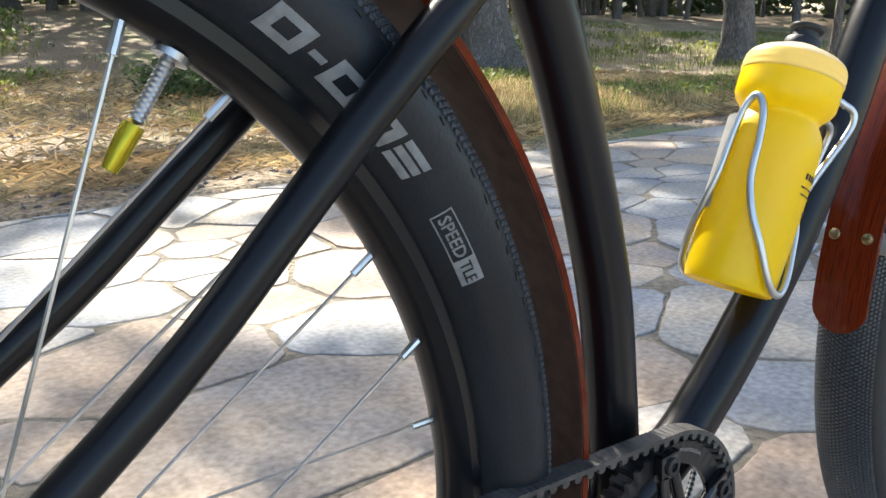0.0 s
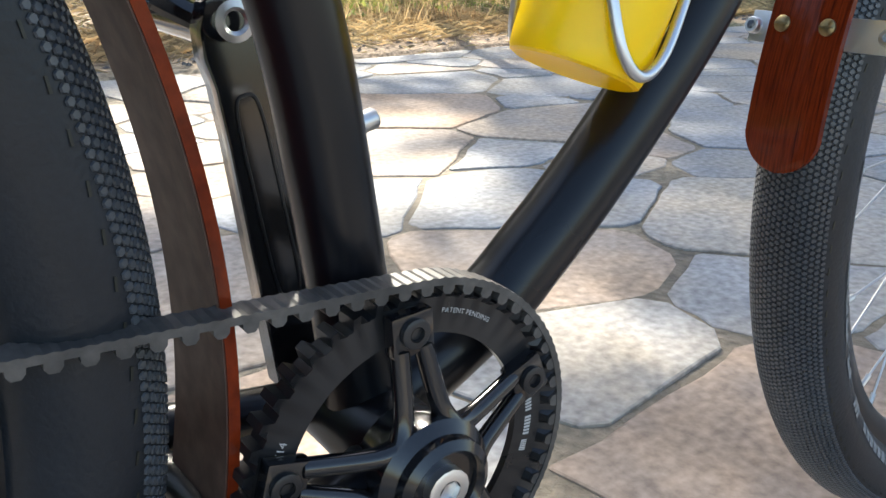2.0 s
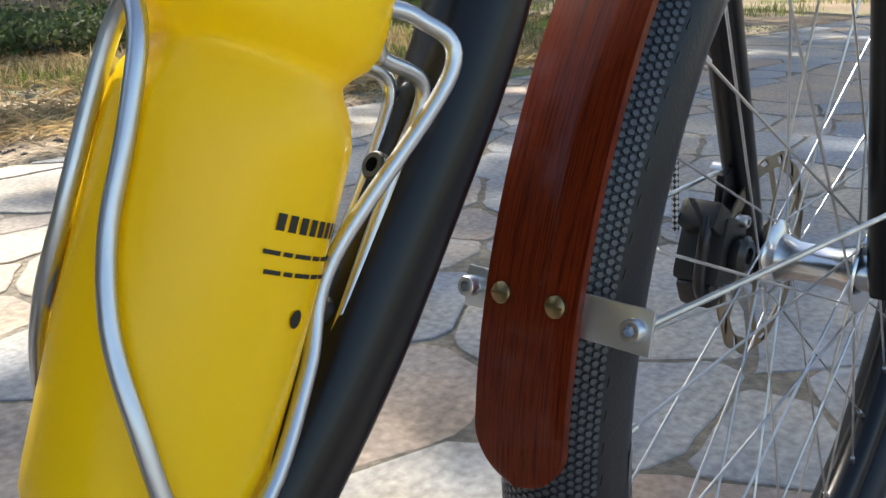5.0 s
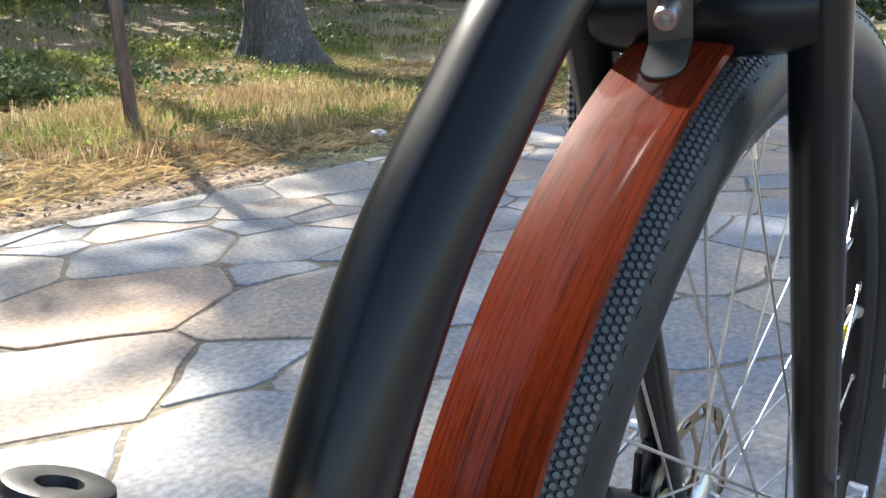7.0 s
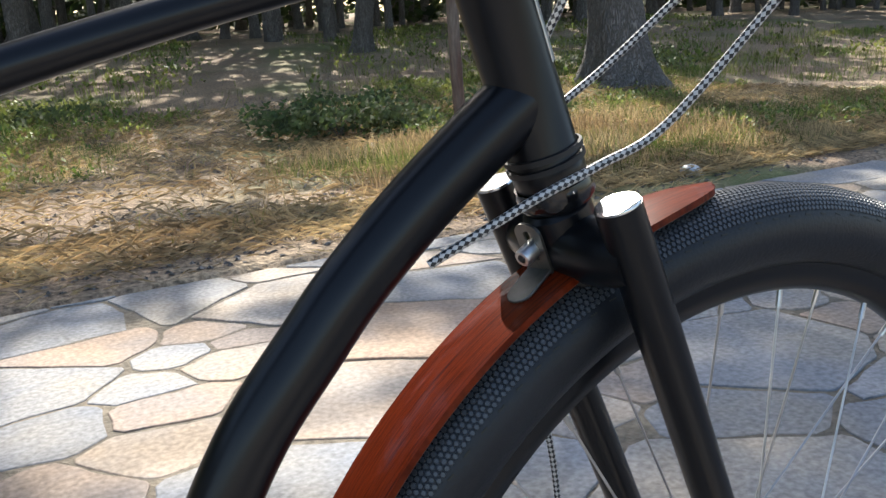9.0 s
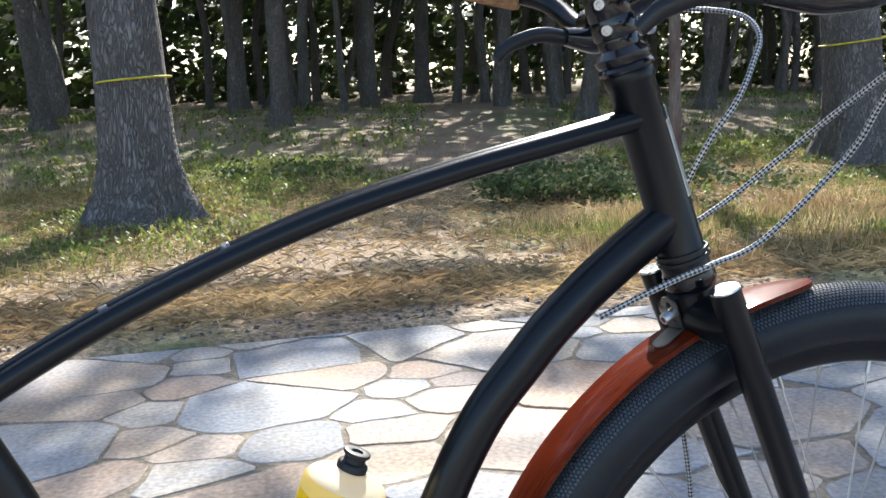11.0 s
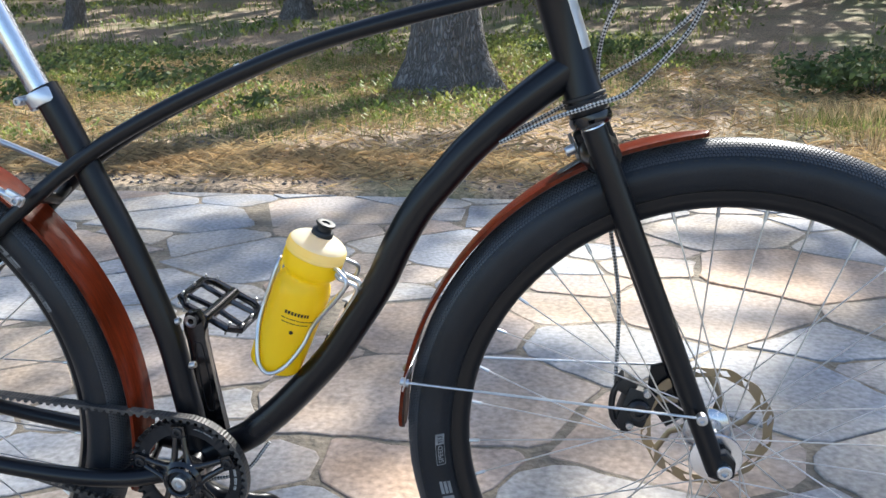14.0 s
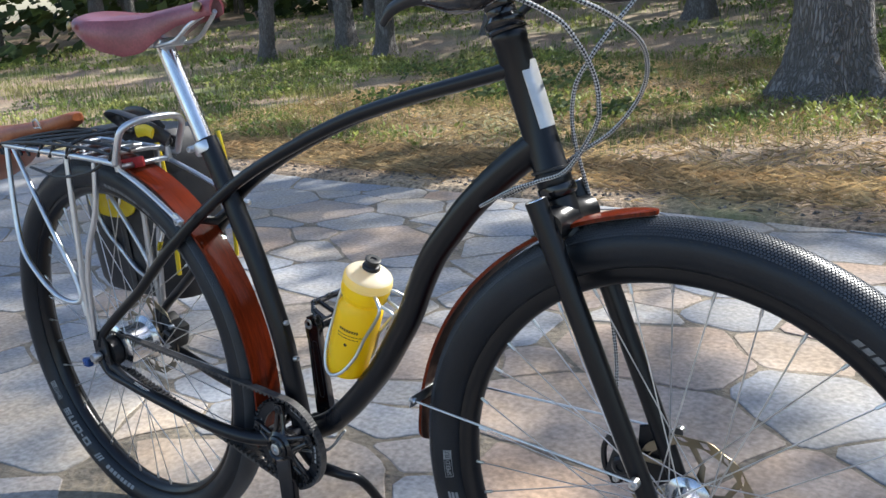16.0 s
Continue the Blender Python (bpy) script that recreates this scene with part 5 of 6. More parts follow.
sweep(bm, spline([(0.672, 0.010, 0.560), (0.692, 0.008, 0.548), (0.680, 0.006, 0.524), (0.650, 0.006, 0.478), (0.628, 0.006, 0.452)], 8), 0.0026, 10)
part("cage_spine", bm, SATIN, cage)
for p in ((0.682, 0, 0.520), (0.655, 0, 0.478)):
    bm = bmesh.new()
    block(bm, (0.022, 0.018, 0.012), Matrix.Translation(Vector(p) + Vector((0.006, 0, -0.003))) @ pose(0, 0, 0, 0, 28, 0), 0.003)
    bolt(bm, Vector(p) + Vector((-0.004, 0, 0.003)), (-0.85, 0, 0.5), 0.005, 0.004)
    part("cage_mount", bm, PLASTIC, cage, "black mounting block")

pannier = thing("pannier_bag", "black and yellow waterproof pannier hung on the rear rack", "bag")


def soft_box(zs, cx, cy, hx, hy, power=4.0, wob=0.004):
    rings = []
    for i, (z, s) in enumerate(zs):
        row = []
        for k in range(36):
            a = 2 * math.pi * k / 36
            ca, sa = math.cos(a), math.sin(a)
            r = (abs(ca) ** power + abs(sa) ** power) ** (-1 / power)
            q = 1 + wob * 10 * noise.noise((ca * 2, sa * 2, z * 14)) * 0.4
            row.append((cx + hx * s * r * ca * q, cy + hy * s * r * sa * q, z))
        rings.append(row)
    bm = bmesh.new()
    vs = [[bm.verts.new(p) for p in row] for row in rings]
    for a, b in zip(vs, vs[1:]):
        for k in range(36):
            bm.faces.new((a[k], a[(k + 1) % 36], b[(k + 1) % 36], b[k]))
    bm.faces.new(vs[0])
    bm.faces.new(vs[-1])
    return bm


part("lower_bag", soft_box([(0.435, 0.75), (0.442, 0.9), (0.46, 0.97), (0.52, 1.0), (0.58, 1.0), (0.64, 1.0), (0.70, 0.98)], -0.110, 0.172, 0.165, 0.078), BAG_BLACK, pannier, "black coated lower body")
bm = bmesh.new()
patch = [(-0.125 + 0.082 * math.cos(q), 0.640 + 0.034 * math.copysign(abs(math.sin(q)) ** 0.7, math.sin(q))) for q in (2 * math.pi * k / 28 for k in range(28))]
slab(bm, patch, Matrix.Translation((0, 0.0905, 0)) @ Matrix.Rotation(radians(90), 4, "X"), 0.004, 0.001)
part("yellow_panel", bm, BAG_YELLOW, pannier, "bright yellow panel on the bag's inner face")
part("roll_top", soft_box([(0.698, 0.975), (0.72, 0.99), (0.745, 0.95), (0.765, 0.9), (0.778, 0.84), (0.782, 0.7)], -0.110, 0.172, 0.166, 0.079), BAG_BLACK, pannier, "black rolled closure")
for y in (0.100, 0.244):
    part("yellow_piping", tube([(0.048, y, 0.50), (0.056, y, 0.60), (0.057, y, 0.70), (0.048, y, 0.76)], 0.0045, 8), BAG_YELLOW, pannier, "yellow edge strip")
part("buckle_strap", tube([(-0.10, 0.093, 0.45), (-0.10, 0.089, 0.6), (-0.10, 0.091, 0.72), (-0.09, 0.13, 0.792), (-0.08, 0.22, 0.77)], 0.010, 8, 6, 0.2), BAG_BLACK, pannier)
part("carry_handle", tube([(-0.08, 0.12, 0.775), (-0.05, 0.11, 0.812), (0.03, 0.10, 0.815), (0.06, 0.11, 0.785)], 0.011, 10, 6, 0.4), BAG_BLACK, pannier, "black webbing carry handle")

roll = thing("leather_bag", "orange-tan leather bag with a narrow nose, strapped on the rear rack", "bag")
bm = bmesh.new()
loops = []
for x, top, low, wide in ((-0.474, 0.790, 0.690, 0.066), (-0.45, 0.796, 0.680, 0.074), (-0.38, 0.798, 0.704, 0.070), (-0.305, 0.803, 0.740, 0.056), (-0.24, 0.808, 0.774, 0.042), (-0.17, 0.815, 0.781, 0.031), (-0.115, 0.823, 0.794, 0.025), (-0.085, 0.828, 0.803, 0.019), (-0.074, 0.825, 0.811, 0.010)):
    loops.append([bm.verts.new((x, wide * math.copysign(abs(math.cos(a)) ** 0.7, math.cos(a)), (top + low) / 2 + (top - low) / 2 * math.copysign(abs(math.sin(a)) ** 0.8, math.sin(a)))) for a in (2 * math.pi * k / 24 for k in range(24))])
for u, w in zip(loops, loops[1:]):
    for k in range(24):
        bm.faces.new((u[k], u[(k + 1) % 24], w[(k + 1) % 24], w[k]))
bm.faces.new(loops[0])
bm.faces.new(loops[-1][::-1])
part("bag_body", bm, TAN, roll, "worn orange-tan leather")
for x, y, z in ((-0.285, -0.054, 0.790), (-0.165, -0.030, 0.808)):
    bm = sweep(bmesh.new(), [(x - 0.011, y, z - 0.006), (x - 0.009, y - 0.003, z + 0.006), (x, y - 0.002, z + 0.010), (x + 0.009, y - 0.003, z + 0.006), (x + 0.011, y, z - 0.006)], 0.0018, 8, closed=True)
    part("metal_loop", bm, STEEL, roll, "small steel strap loop")
folds = thing("folded_strap", "black padded strap folded on top of the rack", "strap")
part("strap_coil", tube([(0.00, 0.05, 0.785), (-0.035, 0.06, 0.800), (-0.045, 0.05, 0.816), (-0.01, 0.04, 0.822), (0.05, 0.035, 0.812), (0.10, 0.03, 0.800), (0.12, 0.03, 0.788)], 0.013, 10, 8, 0.35), BAG_BLACK, folds)
part("strap_end", tube([(0.03, 0.02, 0.786), (0.08, 0.015, 0.796), (0.125, 0.02, 0.790), (0.145, 0.03, 0.775)], 0.014, 10, 8, 0.4), BAG_BLACK, folds)
part("yellow_tag", tube([(0.10, 0.002, 0.793), (0.125, 0.004, 0.796), (0.140, 0.006, 0.790)], 0.010, 8, 6, 0.3), BAG_YELLOW, folds, "yellow fabric tag")
net = thing("bungee_net", "black elastic cords stretched over the rack", "cord")
random.seed(5)
for k in range(9):
    xs = [random.uniform(-0.25, 0.12) for _ in range(4)]
    pts = [(xs[0], -0.066, 0.756), (xs[0] + 0.01, -0.060, 0.778), (xs[1], -0.02, 0.786 + random.uniform(0, 0.012)), (xs[2], 0.02, 0.786 + random.uniform(0, 0.012)), (xs[3], 0.060, 0.778), (xs[3], 0.066, 0.758)]
    part("cord", tube(pts, 0.0028, 8, 6), PLASTIC, net)
for y in (-0.066, -0.03):
    part("cord", tube([(-0.24, y, 0.778), (-0.1, y - 0.004, 0.782), (0.05, y, 0.775), (0.12, y, 0.766)], 0.0028, 8, 6), PLASTIC, net)
part("cord", tube([(-0.15, -0.066, 0.735), (-0.05, -0.068, 0.722), (0.05, -0.067, 0.735), (0.09, -0.064, 0.752)], 0.0028, 8, 6), PLASTIC, net)
strap = thing("red_strap", "red webbing strap under the rack rails", "strap")
part("webbing", tube([(0.14, -0.02, 0.748), (0.06, -0.02, 0.738), (0.0, 0.0, 0.742), (-0.1, 0.0, 0.744)], 0.009, 8, 6, 0.25), RED, strap)
part("webbing", tube([(-0.262, -0.055, 0.765), (-0.268, -0.03, 0.755), (-0.268, 0.02, 0.756)], 0.008, 8, 6, 0.4), RED, strap)


for ob in (bicycle, bottle, pannier):
    ob.matrix_world = LEVEL
for ob in (roll, folds, net, strap):
    ob.matrix_world = LEVEL @ Matrix.Translation((0.040, 0, 0.004))


# ---- ground ----
EDGE = 2.62                                    # far edge of the paving


def rise(x, y):
    """Height of the forest floor."""
    return np.interp(y, (EDGE, 6.8, 9.0, 15.0, 60.0), (0.0, 0.01, 0.13, 0.66, 2.2))


def rough_rise(x, y):
    z = float(rise(x, y))
    if y > EDGE:
        k = min(1.0, (y - EDGE) / 1.5)
        z += k * (0.035 * noise.noise((x * 0.6, y * 0.6, 0)) + 0.012 * noise.noise((x * 3.0, y * 3.0, 4))) + 0.012 * min(1.0, (y - EDGE) / 0.12)
    else:
        z = -0.05
    return z


def spaced(lo, hi, fine, n):
    u = np.linspace(-1, 1, n)
    return (lo + hi) / 2 + (hi - lo) / 2 * np.sign(u) * np.abs(u) ** fine


gx = spaced(-80, 82, 2.6, 200)
gy = np.concatenate([np.linspace(-60, -5, 12), np.linspace(-4.5, 2.45, 8), [2.60, 2.62, 2.66, 2.71], np.linspace(2.8, 9, 96), np.linspace(9.1, 30, 60), np.linspace(31, 140, 40)])
verts = [(x, y, rough_rise(x, y)) for y in gy for x in gx]
nx = len(gx)
faces = [(j * nx + i, j * nx + i + 1, (j + 1) * nx + i + 1, (j + 1) * nx + i) for j in range(len(gy) - 1) for i in range(nx - 1)]
ground = raw("ground", verts, faces, FLOOR, None, smooth=True)
tagged(ground, "brown pine-needle forest floor with bare earth and thin grass", "ground", kind="structure")


def cut(poly, p, d):
    """Splits a convex polygon by the line through p along d."""
    n = (-d[1], d[0])
    a, b = [], []
    for i in range(len(poly)):
        u, v = poly[i], poly[(i + 1) % len(poly)]
        su = (u[0] - p[0]) * n[0] + (u[1] - p[1]) * n[1]
        sv = (v[0] - p[0]) * n[0] + (v[1] - p[1]) * n[1]
        (a if su >= 0 else b).append(u)
        if su * sv < 0:
            t = su / (su - sv)
            w = (u[0] + (v[0] - u[0]) * t, u[1] + (v[1] - u[1]) * t)
            a.append(w)
            b.append(w)
    return a, b


def scattered(x0, x1, y0, y1, rng):
    """Stone centres, unevenly strewn: large slabs with small fillers between; coarser away from the bicycle."""
    cells, out, size = {}, [], 0.5
    for k in range(26000):
        x, y = rng.uniform(x0, x1), rng.uniform(y0, y1)
        r = rng.choice((0.55, 0.8, 1.0, 1.0, 1.15)) if k < 2600 else rng.choice((0.35, 0.5, 0.7))
        r *= 0.36 if -2.2 < x < 4.2 and y > -0.3 else 0.46
        i, j = int(x // size), int(y // size)
        if all(math.hypot((x - a) * 0.74, y - b) > 0.5 * (r + q) for u in (-1, 0, 1) for v in (-1, 0, 1) for a, b, q in cells.get((i + u, j + v), ())):
            cells.setdefault((i, j), []).append((x, y, r))
            out.append((x, y, r))
    return out, cells, size


def stone_cells(x0, x1, y0, y1, rng):
    """The outline of each stone: the ground nearer to its centre than to any other, larger stones reaching further."""
    seeds, cells, size = scattered(x0 - 0.4, x1 + 0.4, y0 - 0.4, y1 + 0.4, rng)
    out = []
    for x, y, r in seeds:
        poly = [(max(x - 0.6, x0), max(y - 0.6, y0)), (min(x + 0.6, x1), max(y - 0.6, y0)), (min(x + 0.6, x1), min(y + 0.6, y1)), (max(x - 0.6, x0), min(y + 0.6, y1))]
        if poly[0][0] >= poly[1][0] or poly[0][1] >= poly[3][1]:
            continue
        i, j = int(x // size), int(y // size)
        others = [c for u in (-2, -1, 0, 1, 2) for v in (-2, -1, 0, 1, 2) for c in cells.get((i + u, j + v), ()) if c != (x, y, r)]
        others.sort(key=lambda c: math.hypot(c[0] - x, c[1] - y))
        for a, b, q in others:
            n = ((x - a) * 0.62, y - b)
            t = r / (r + q)
            poly = cut(poly, (x - (x - a) * t, y - (y - b) * t), (n[1], -n[0]))[0]
            if len(poly) < 3:
                break
        if len(poly) >= 3:
            out.append(poly)
    return out


def slab_rings(poly, rng, joint):
    """Outlines of one slab: joint taken off, corners knocked, edges a little uneven."""
    pts = [Vector(p) for p in poly]
    n = len(pts)
    sign = 1 if sum(pts[i].x * pts[(i + 1) % n].y - pts[(i + 1) % n].x * pts[i].y for i in range(n)) > 0 else -1
    if sign < 0:
        pts.reverse()
    ins = []
    for i in range(n):
        a, b, c = pts[i - 1], pts[i], pts[(i + 1) % n]
        d1, d2 = (b - a).normalized(), (c - b).normalized()
        n1, n2 = Vector((-d1.y, d1.x)), Vector((-d2.y, d2.x))
        k = n1 + n2
        k = k / max(0.35, k.dot(n1))
        ins.append(b + k * joint)
    line = []
    for i in range(n):
        a, b, c = ins[i - 1], ins[i], ins[(i + 1) % n]
        la, lc = (a - b).length, (c - b).length
        cut_ = min(0.026, 0.2 * la, 0.2 * lc) * rng.uniform(0.15, 1.3)
        line.append(b + (a - b).normalized() * cut_)
        line.append(b + (c - b).normalized() * cut_)
        m = max(1, int((c - b).length / 0.06))
        for k in range(1, m):
            q = b.lerp(c, k / m)
            d = (c - b).normalized()
            line.append(q + Vector((-d.y, d.x)) * rng.uniform(-0.003, 0.006))
    return [q + 0.016 * Vector((noise.noise((q.x * 3.1, q.y * 3.1, 1.3)), noise.noise((q.x * 3.1, q.y * 3.1, 6.1)))) + 0.006 * Vector((noise.noise((q.x * 11, q.y * 11, 3.3)), noise.noise((q.x * 11, q.y * 11, 9.1)))) for q in line]


def slab_geometry(poly, rng, joint):
    line = slab_rings(poly, rng, joint)
    c = sum(line, Vector((0, 0))) / len(line)
    h = rng.uniform(-0.0015, 0.0025)
    tx, ty = rng.gauss(0, 0.004), rng.gauss(0, 0.004)
    n = len(line)
    verts = []
    for inset, z in ((0.004, 0.0), (0.001, -0.0015), (0.0, -0.008)):
        for p in line:
            d = p - c
            q = c + d * max(0.2, 1 - inset / max(d.length, 0.01))
            verts.append((q.x, q.y, h + z + tx * (q.x - c.x) + ty * (q.y - c.y)))
    faces = [tuple(range(n))]
    for k in range(2):
        faces += [(k * n + i, (k + 1) * n + i, (k + 1) * n + (i + 1) % n, k * n + (i + 1) % n) for i in range(n)]
    return verts, faces


X0, X1, Y0 = -9.0, 16.0, -5.0
bm = bmesh.new()
block(bm, (X1 - X0, EDGE - Y0, 0.05), Matrix.Translation(((X0 + X1) / 2, (EDGE + Y0) / 2, -0.0279)))
pavement = part("pavement", bm, MORTAR, None, smooth=False)
tagged(pavement, "crazy paving of grey and buff flagstones in tan mortar", "pavement", kind="structure")
rng = random.Random(11)
NX0, NX1, NY0 = -1.5, 3.1, 0.0
slabs = stone_cells(X0, X1, Y0, EDGE, rng)
near, far_ = [], []
for q in slabs:
    cx, cy = sum(p[0] for p in q) / len(q), sum(p[1] for p in q) / len(q)
    (near if NX0 < cx < NX1 and cy > NY0 else far_).append(q)
verts, faces = [], []
for q in far_:
    v, f = slab_geometry(q, rng, 0.005)
    b0 = len(verts)
    verts += v
    faces += [tuple(b0 + i for i in g) for g in f]
STONE_FAR = STONE.copy()
STONE_FAR.name = "flagstone_far"
for nd in [x for x in STONE_FAR.node_tree.nodes if x.type == "OBJECT_INFO"]:
    geo = STONE_FAR.node_tree.nodes.new("ShaderNodeNewGeometry")
    for lk in list(nd.outputs["Random"].links):
        STONE_FAR.node_tree.links.new(geo.outputs["Random Per Island"], lk.to_socket)
tagged(raw("paving_stones", verts, faces, STONE_FAR, pavement), "grey and buff flagstones further off", "", kind="stuff")


# ---- trees ----
# sunlit places on the paving and the floor beyond: x, y, half-width, half-depth
LIT = [(1.02, 1.62, 0.46, 0.55), (1.22, 1.22, 0.28, 0.26), (0.80, 2.08, 0.28, 0.26), (1.55, 1.62, 0.22, 0.16), (1.00, 0.45, 0.10, 0.08), (0.32, 1.42, 0.16, 0.14), (5.0, 3.8, 0.9, 0.5), (0.6, 3.2, 0.9, 0.2),
       (-1.9, 3.8, 0.8, 0.3), (-0.30, 0.25, 0.26, 0.18), (2.6, 3.7, 0.8, 0.35), (3.8, 4.4, 1.1, 0.7), (1.9, 4.1, 0.5, 0.22), (0.2, 4.6, 0.8, 0.25), (-0.9, 3.6, 0.6, 0.25), (2.6, 3.3, 0.6, 0.4), (3.3, 4.7, 0.5, 0.5)]
# lit spots on the bicycle: x, y, z, radius
LIT_HIGH = [(0.88, 0.0, 0.66, 0.16), (0.64, 0.0, 0.54, 0.15), (1.16, 0.0, 0.70, 0.28), (0.95, 0.0, 0.72, 0.16), (0.80, 0.0, 0.57, 0.14), (0.7, 0.0, 0.84, 0.25), (1.40, 0.0, 0.6, 0.30)]


def in_light(p):
    """Whether a leaf at p would shade one of the places that the sun reaches."""
    t = p[2] / SUN.z
    x, y = p[0] - SUN.x * t, p[1] - SUN.y * t
    if y > EDGE:
        t = (p[2] - float(rise(x, y))) / SUN.z
        x, y = p[0] - SUN.x * t, p[1] - SUN.y * t
        if noise.noise((x * 0.55, y * 1.1, 3.3)) + 0.55 * noise.noise((x * 1.7, y * 2.9, 8.1)) > (-0.05 if y < 4.2 else -0.16):
            return True
    elif y > -0.1:
        if noise.noise((x * 1.3, y * 1.5, 1.7)) + 0.6 * noise.noise((x * 4.1, y * 4.6, 5.2)) > (0.36 if x < 0.45 else 0.28 if y > 0.95 else 0.48):
            return True
    elif not (-0.2 < x < 0.42 and y > -1.0) and noise.noise((x * 2.3, y * 2.6, 4.4)) + 0.6 * noise.noise((x * 6.1, y * 6.6, 9.2)) > 0.55:
        return True
    for cx, cy, rx, ry in LIT:
        if ((x - cx) / rx) ** 2 + ((y - cy) / ry) ** 2 < 1:
            return True
    for cx, cy, cz, r in LIT_HIGH:
        t = (p[2] - cz) / SUN.z
        if (p[0] - SUN.x * t - cx) ** 2 + (p[1] - SUN.y * t - cy) ** 2 < r * r:
            return True
    return False


def trunk_mesh(r, h, lean, seed, seg=22, flare=1.55, bend=0.12):
    rg = random.Random(seed)
    n = 30
    pts, verts, faces = [], [], []
    for i in range(n + 1):
        s = (i / n) ** 1.4
        z = -0.25 + s * (h + 0.25)
        x = lean[0] * z + bend * noise.noise((seed * 3.1, z * 0.35, 0)) * min(1, z / 2)
        y = lean[1] * z + bend * noise.noise((seed * 3.1, z * 0.35, 7)) * min(1, z / 2)
        rad = r * (1 - 0.62 * s) * (1 + (flare - 1) * math.exp(-max(z, 0) / (r * 0.75)))
        for k in range(seg):
            a = 2 * math.pi * k / seg
            lobes = 1 + 0.22 * math.exp(-max(z, 0) / (r * 1.5)) * math.sin(5 * a + seed) + 0.06 * noise.noise((math.cos(a) * 2, math.sin(a) * 2, z * 2.5 + seed))
            verts.append((x + rad * lobes * math.cos(a), y + rad * lobes * math.sin(a), z))
        if i:
            b = (i - 1) * seg
            faces += [(b + k, b + (k + 1) % seg, b + seg + (k + 1) % seg, b + seg + k) for k in range(seg)]
    return verts, faces


def needles_at(verts, faces, c, rad, count, rg, size, keep=None):
    """A spray of short flat needles round c."""
    for _ in range(count):
        a, b, q = rg.uniform(0, 2 * math.pi), rg.gauss(0, 0.35), rad * rg.random() ** 0.6
        p = Vector((c[0] + q * math.cos(a) * math.cos(b), c[1] + q * math.sin(a) * math.cos(b), c[2] + q * math.sin(b) * 0.7))
        if keep and keep(p):
            continue
        d = Vector((rg.gauss(0, 1), rg.gauss(0, 1), rg.gauss(0.1, 0.5))).normalized() * size * rg.uniform(0.6, 1.3)
        w = d.orthogonal().normalized() * size * rg.uniform(0.25, 0.42)
        b0 = len(verts)
        verts += [p - w * 0.4, p + d * 0.5 - w, p + d, p + d * 0.5 + w]
        faces.append((b0, b0 + 1, b0 + 2, b0 + 3))


def pine(x, y, r, h, lean, seed, crown=0, label="grey-brown pine tree with plated bark", spread=2.4, low=4.2, size=0.11, per=70, bend=0.12):
    t = thing("pine_tree", label, "tree", "pine trees of the wood")
    z = float(rise(x, y))
    t.location = (x, y, z)
    v, f = trunk_mesh(r, h, lean, seed, bend=bend, seg=40 if r > 0.25 else 22, flare=1.75 if r > 0.25 else 1.55)
    rg = random.Random(seed + 77)
    verts, faces, lv, lf = [], [], [], []
    base = Vector((x, y, z))
    for k in range(crown):
        zz = rg.uniform(low, h)
        a, q = rg.uniform(0, 2 * math.pi), spread * rg.uniform(0.25, 1.0) * (1 - 0.5 * (zz - low) / (h - low + 0.01))
        c = Vector((lean[0] * zz + q * math.cos(a), lean[1] * zz + q * math.sin(a), zz))
        needles_at(lv, lf, c, rg.uniform(0.35, 0.7) * (size / 0.11) ** 0.5, per, rg, size, lambda p: in_light(p + base))
        if k % 4 == 0 and not in_light(base + c) and not in_light(base + c * 0.6 + Vector((0, 0, zz * 0.4))):
            a0 = Vector((lean[0] * zz, lean[1] * zz, zz - 0.5))
            b0 = len(verts)
            side = Vector((0, 0, 1)).cross(c - a0).normalized()
            up = side.cross((c - a0).normalized())
            mid = a0.lerp(c, 0.5) + Vector((0, 0, 0.12))
            for p, rr in ((a0, 0.05), (mid, 0.03), (c, 0.008)):
                verts += [p + side * rr, p + up * rr, p - side * rr, p - up * rr]
            for s in (0, 4):
                faces += [(b0 + s + i, b0 + s + (i + 1) % 4, b0 + s + 4 + (i + 1) % 4, b0 + s + 4 + i) for i in range(4)]
    b0 = len(v)
    raw("trunk", v + [tuple(q) for q in verts], f + [tuple(b0 + i for i in q) for q in faces], BARK, t, smooth=True)
    if lv:
        raw("crown", lv, lf, NEEDLES, t)
    return t


big = pine(-0.21, 6.30, 0.29, 9.0, (0.01, 0.0), 3, 230, "large pine with deeply plated grey bark", spread=3.8, low=5.0, per=100)
band = thing("yellow_cord", "thin yellow cord tied round the pine trunk", "cord")
zb = float(rise(-0.21, 6.30))
ring_pts = [(-0.20 + 0.29 * 0.95 * math.cos(a), 6.30 + 0.29 * 0.95 * math.sin(a), zb + 1.12 + 0.02 * math.cos(a)) for a in (2 * math.pi * k / 40 for k in range(40))]
part("cord_loop", sweep(bmesh.new(), ring_pts, 0.008, 8, closed=True), CORD_YELLOW, band)
band = thing("yellow_cord", "thin yellow cord tied round the leaning pine trunk", "cord")
zb = float(rise(7.15, 7.5))
ring_pts = [(7.15 - 0.085 + 0.335 * math.cos(a), 7.5 + 0.065 + 0.335 * math.sin(a), zb + 1.32 + 0.04 * math.cos(a)) for a in (2 * math.pi * k / 40 for k in range(40))]
part("cord_loop", sweep(bmesh.new(), ring_pts, 0.010, 8, closed=True), CORD_YELLOW, band)
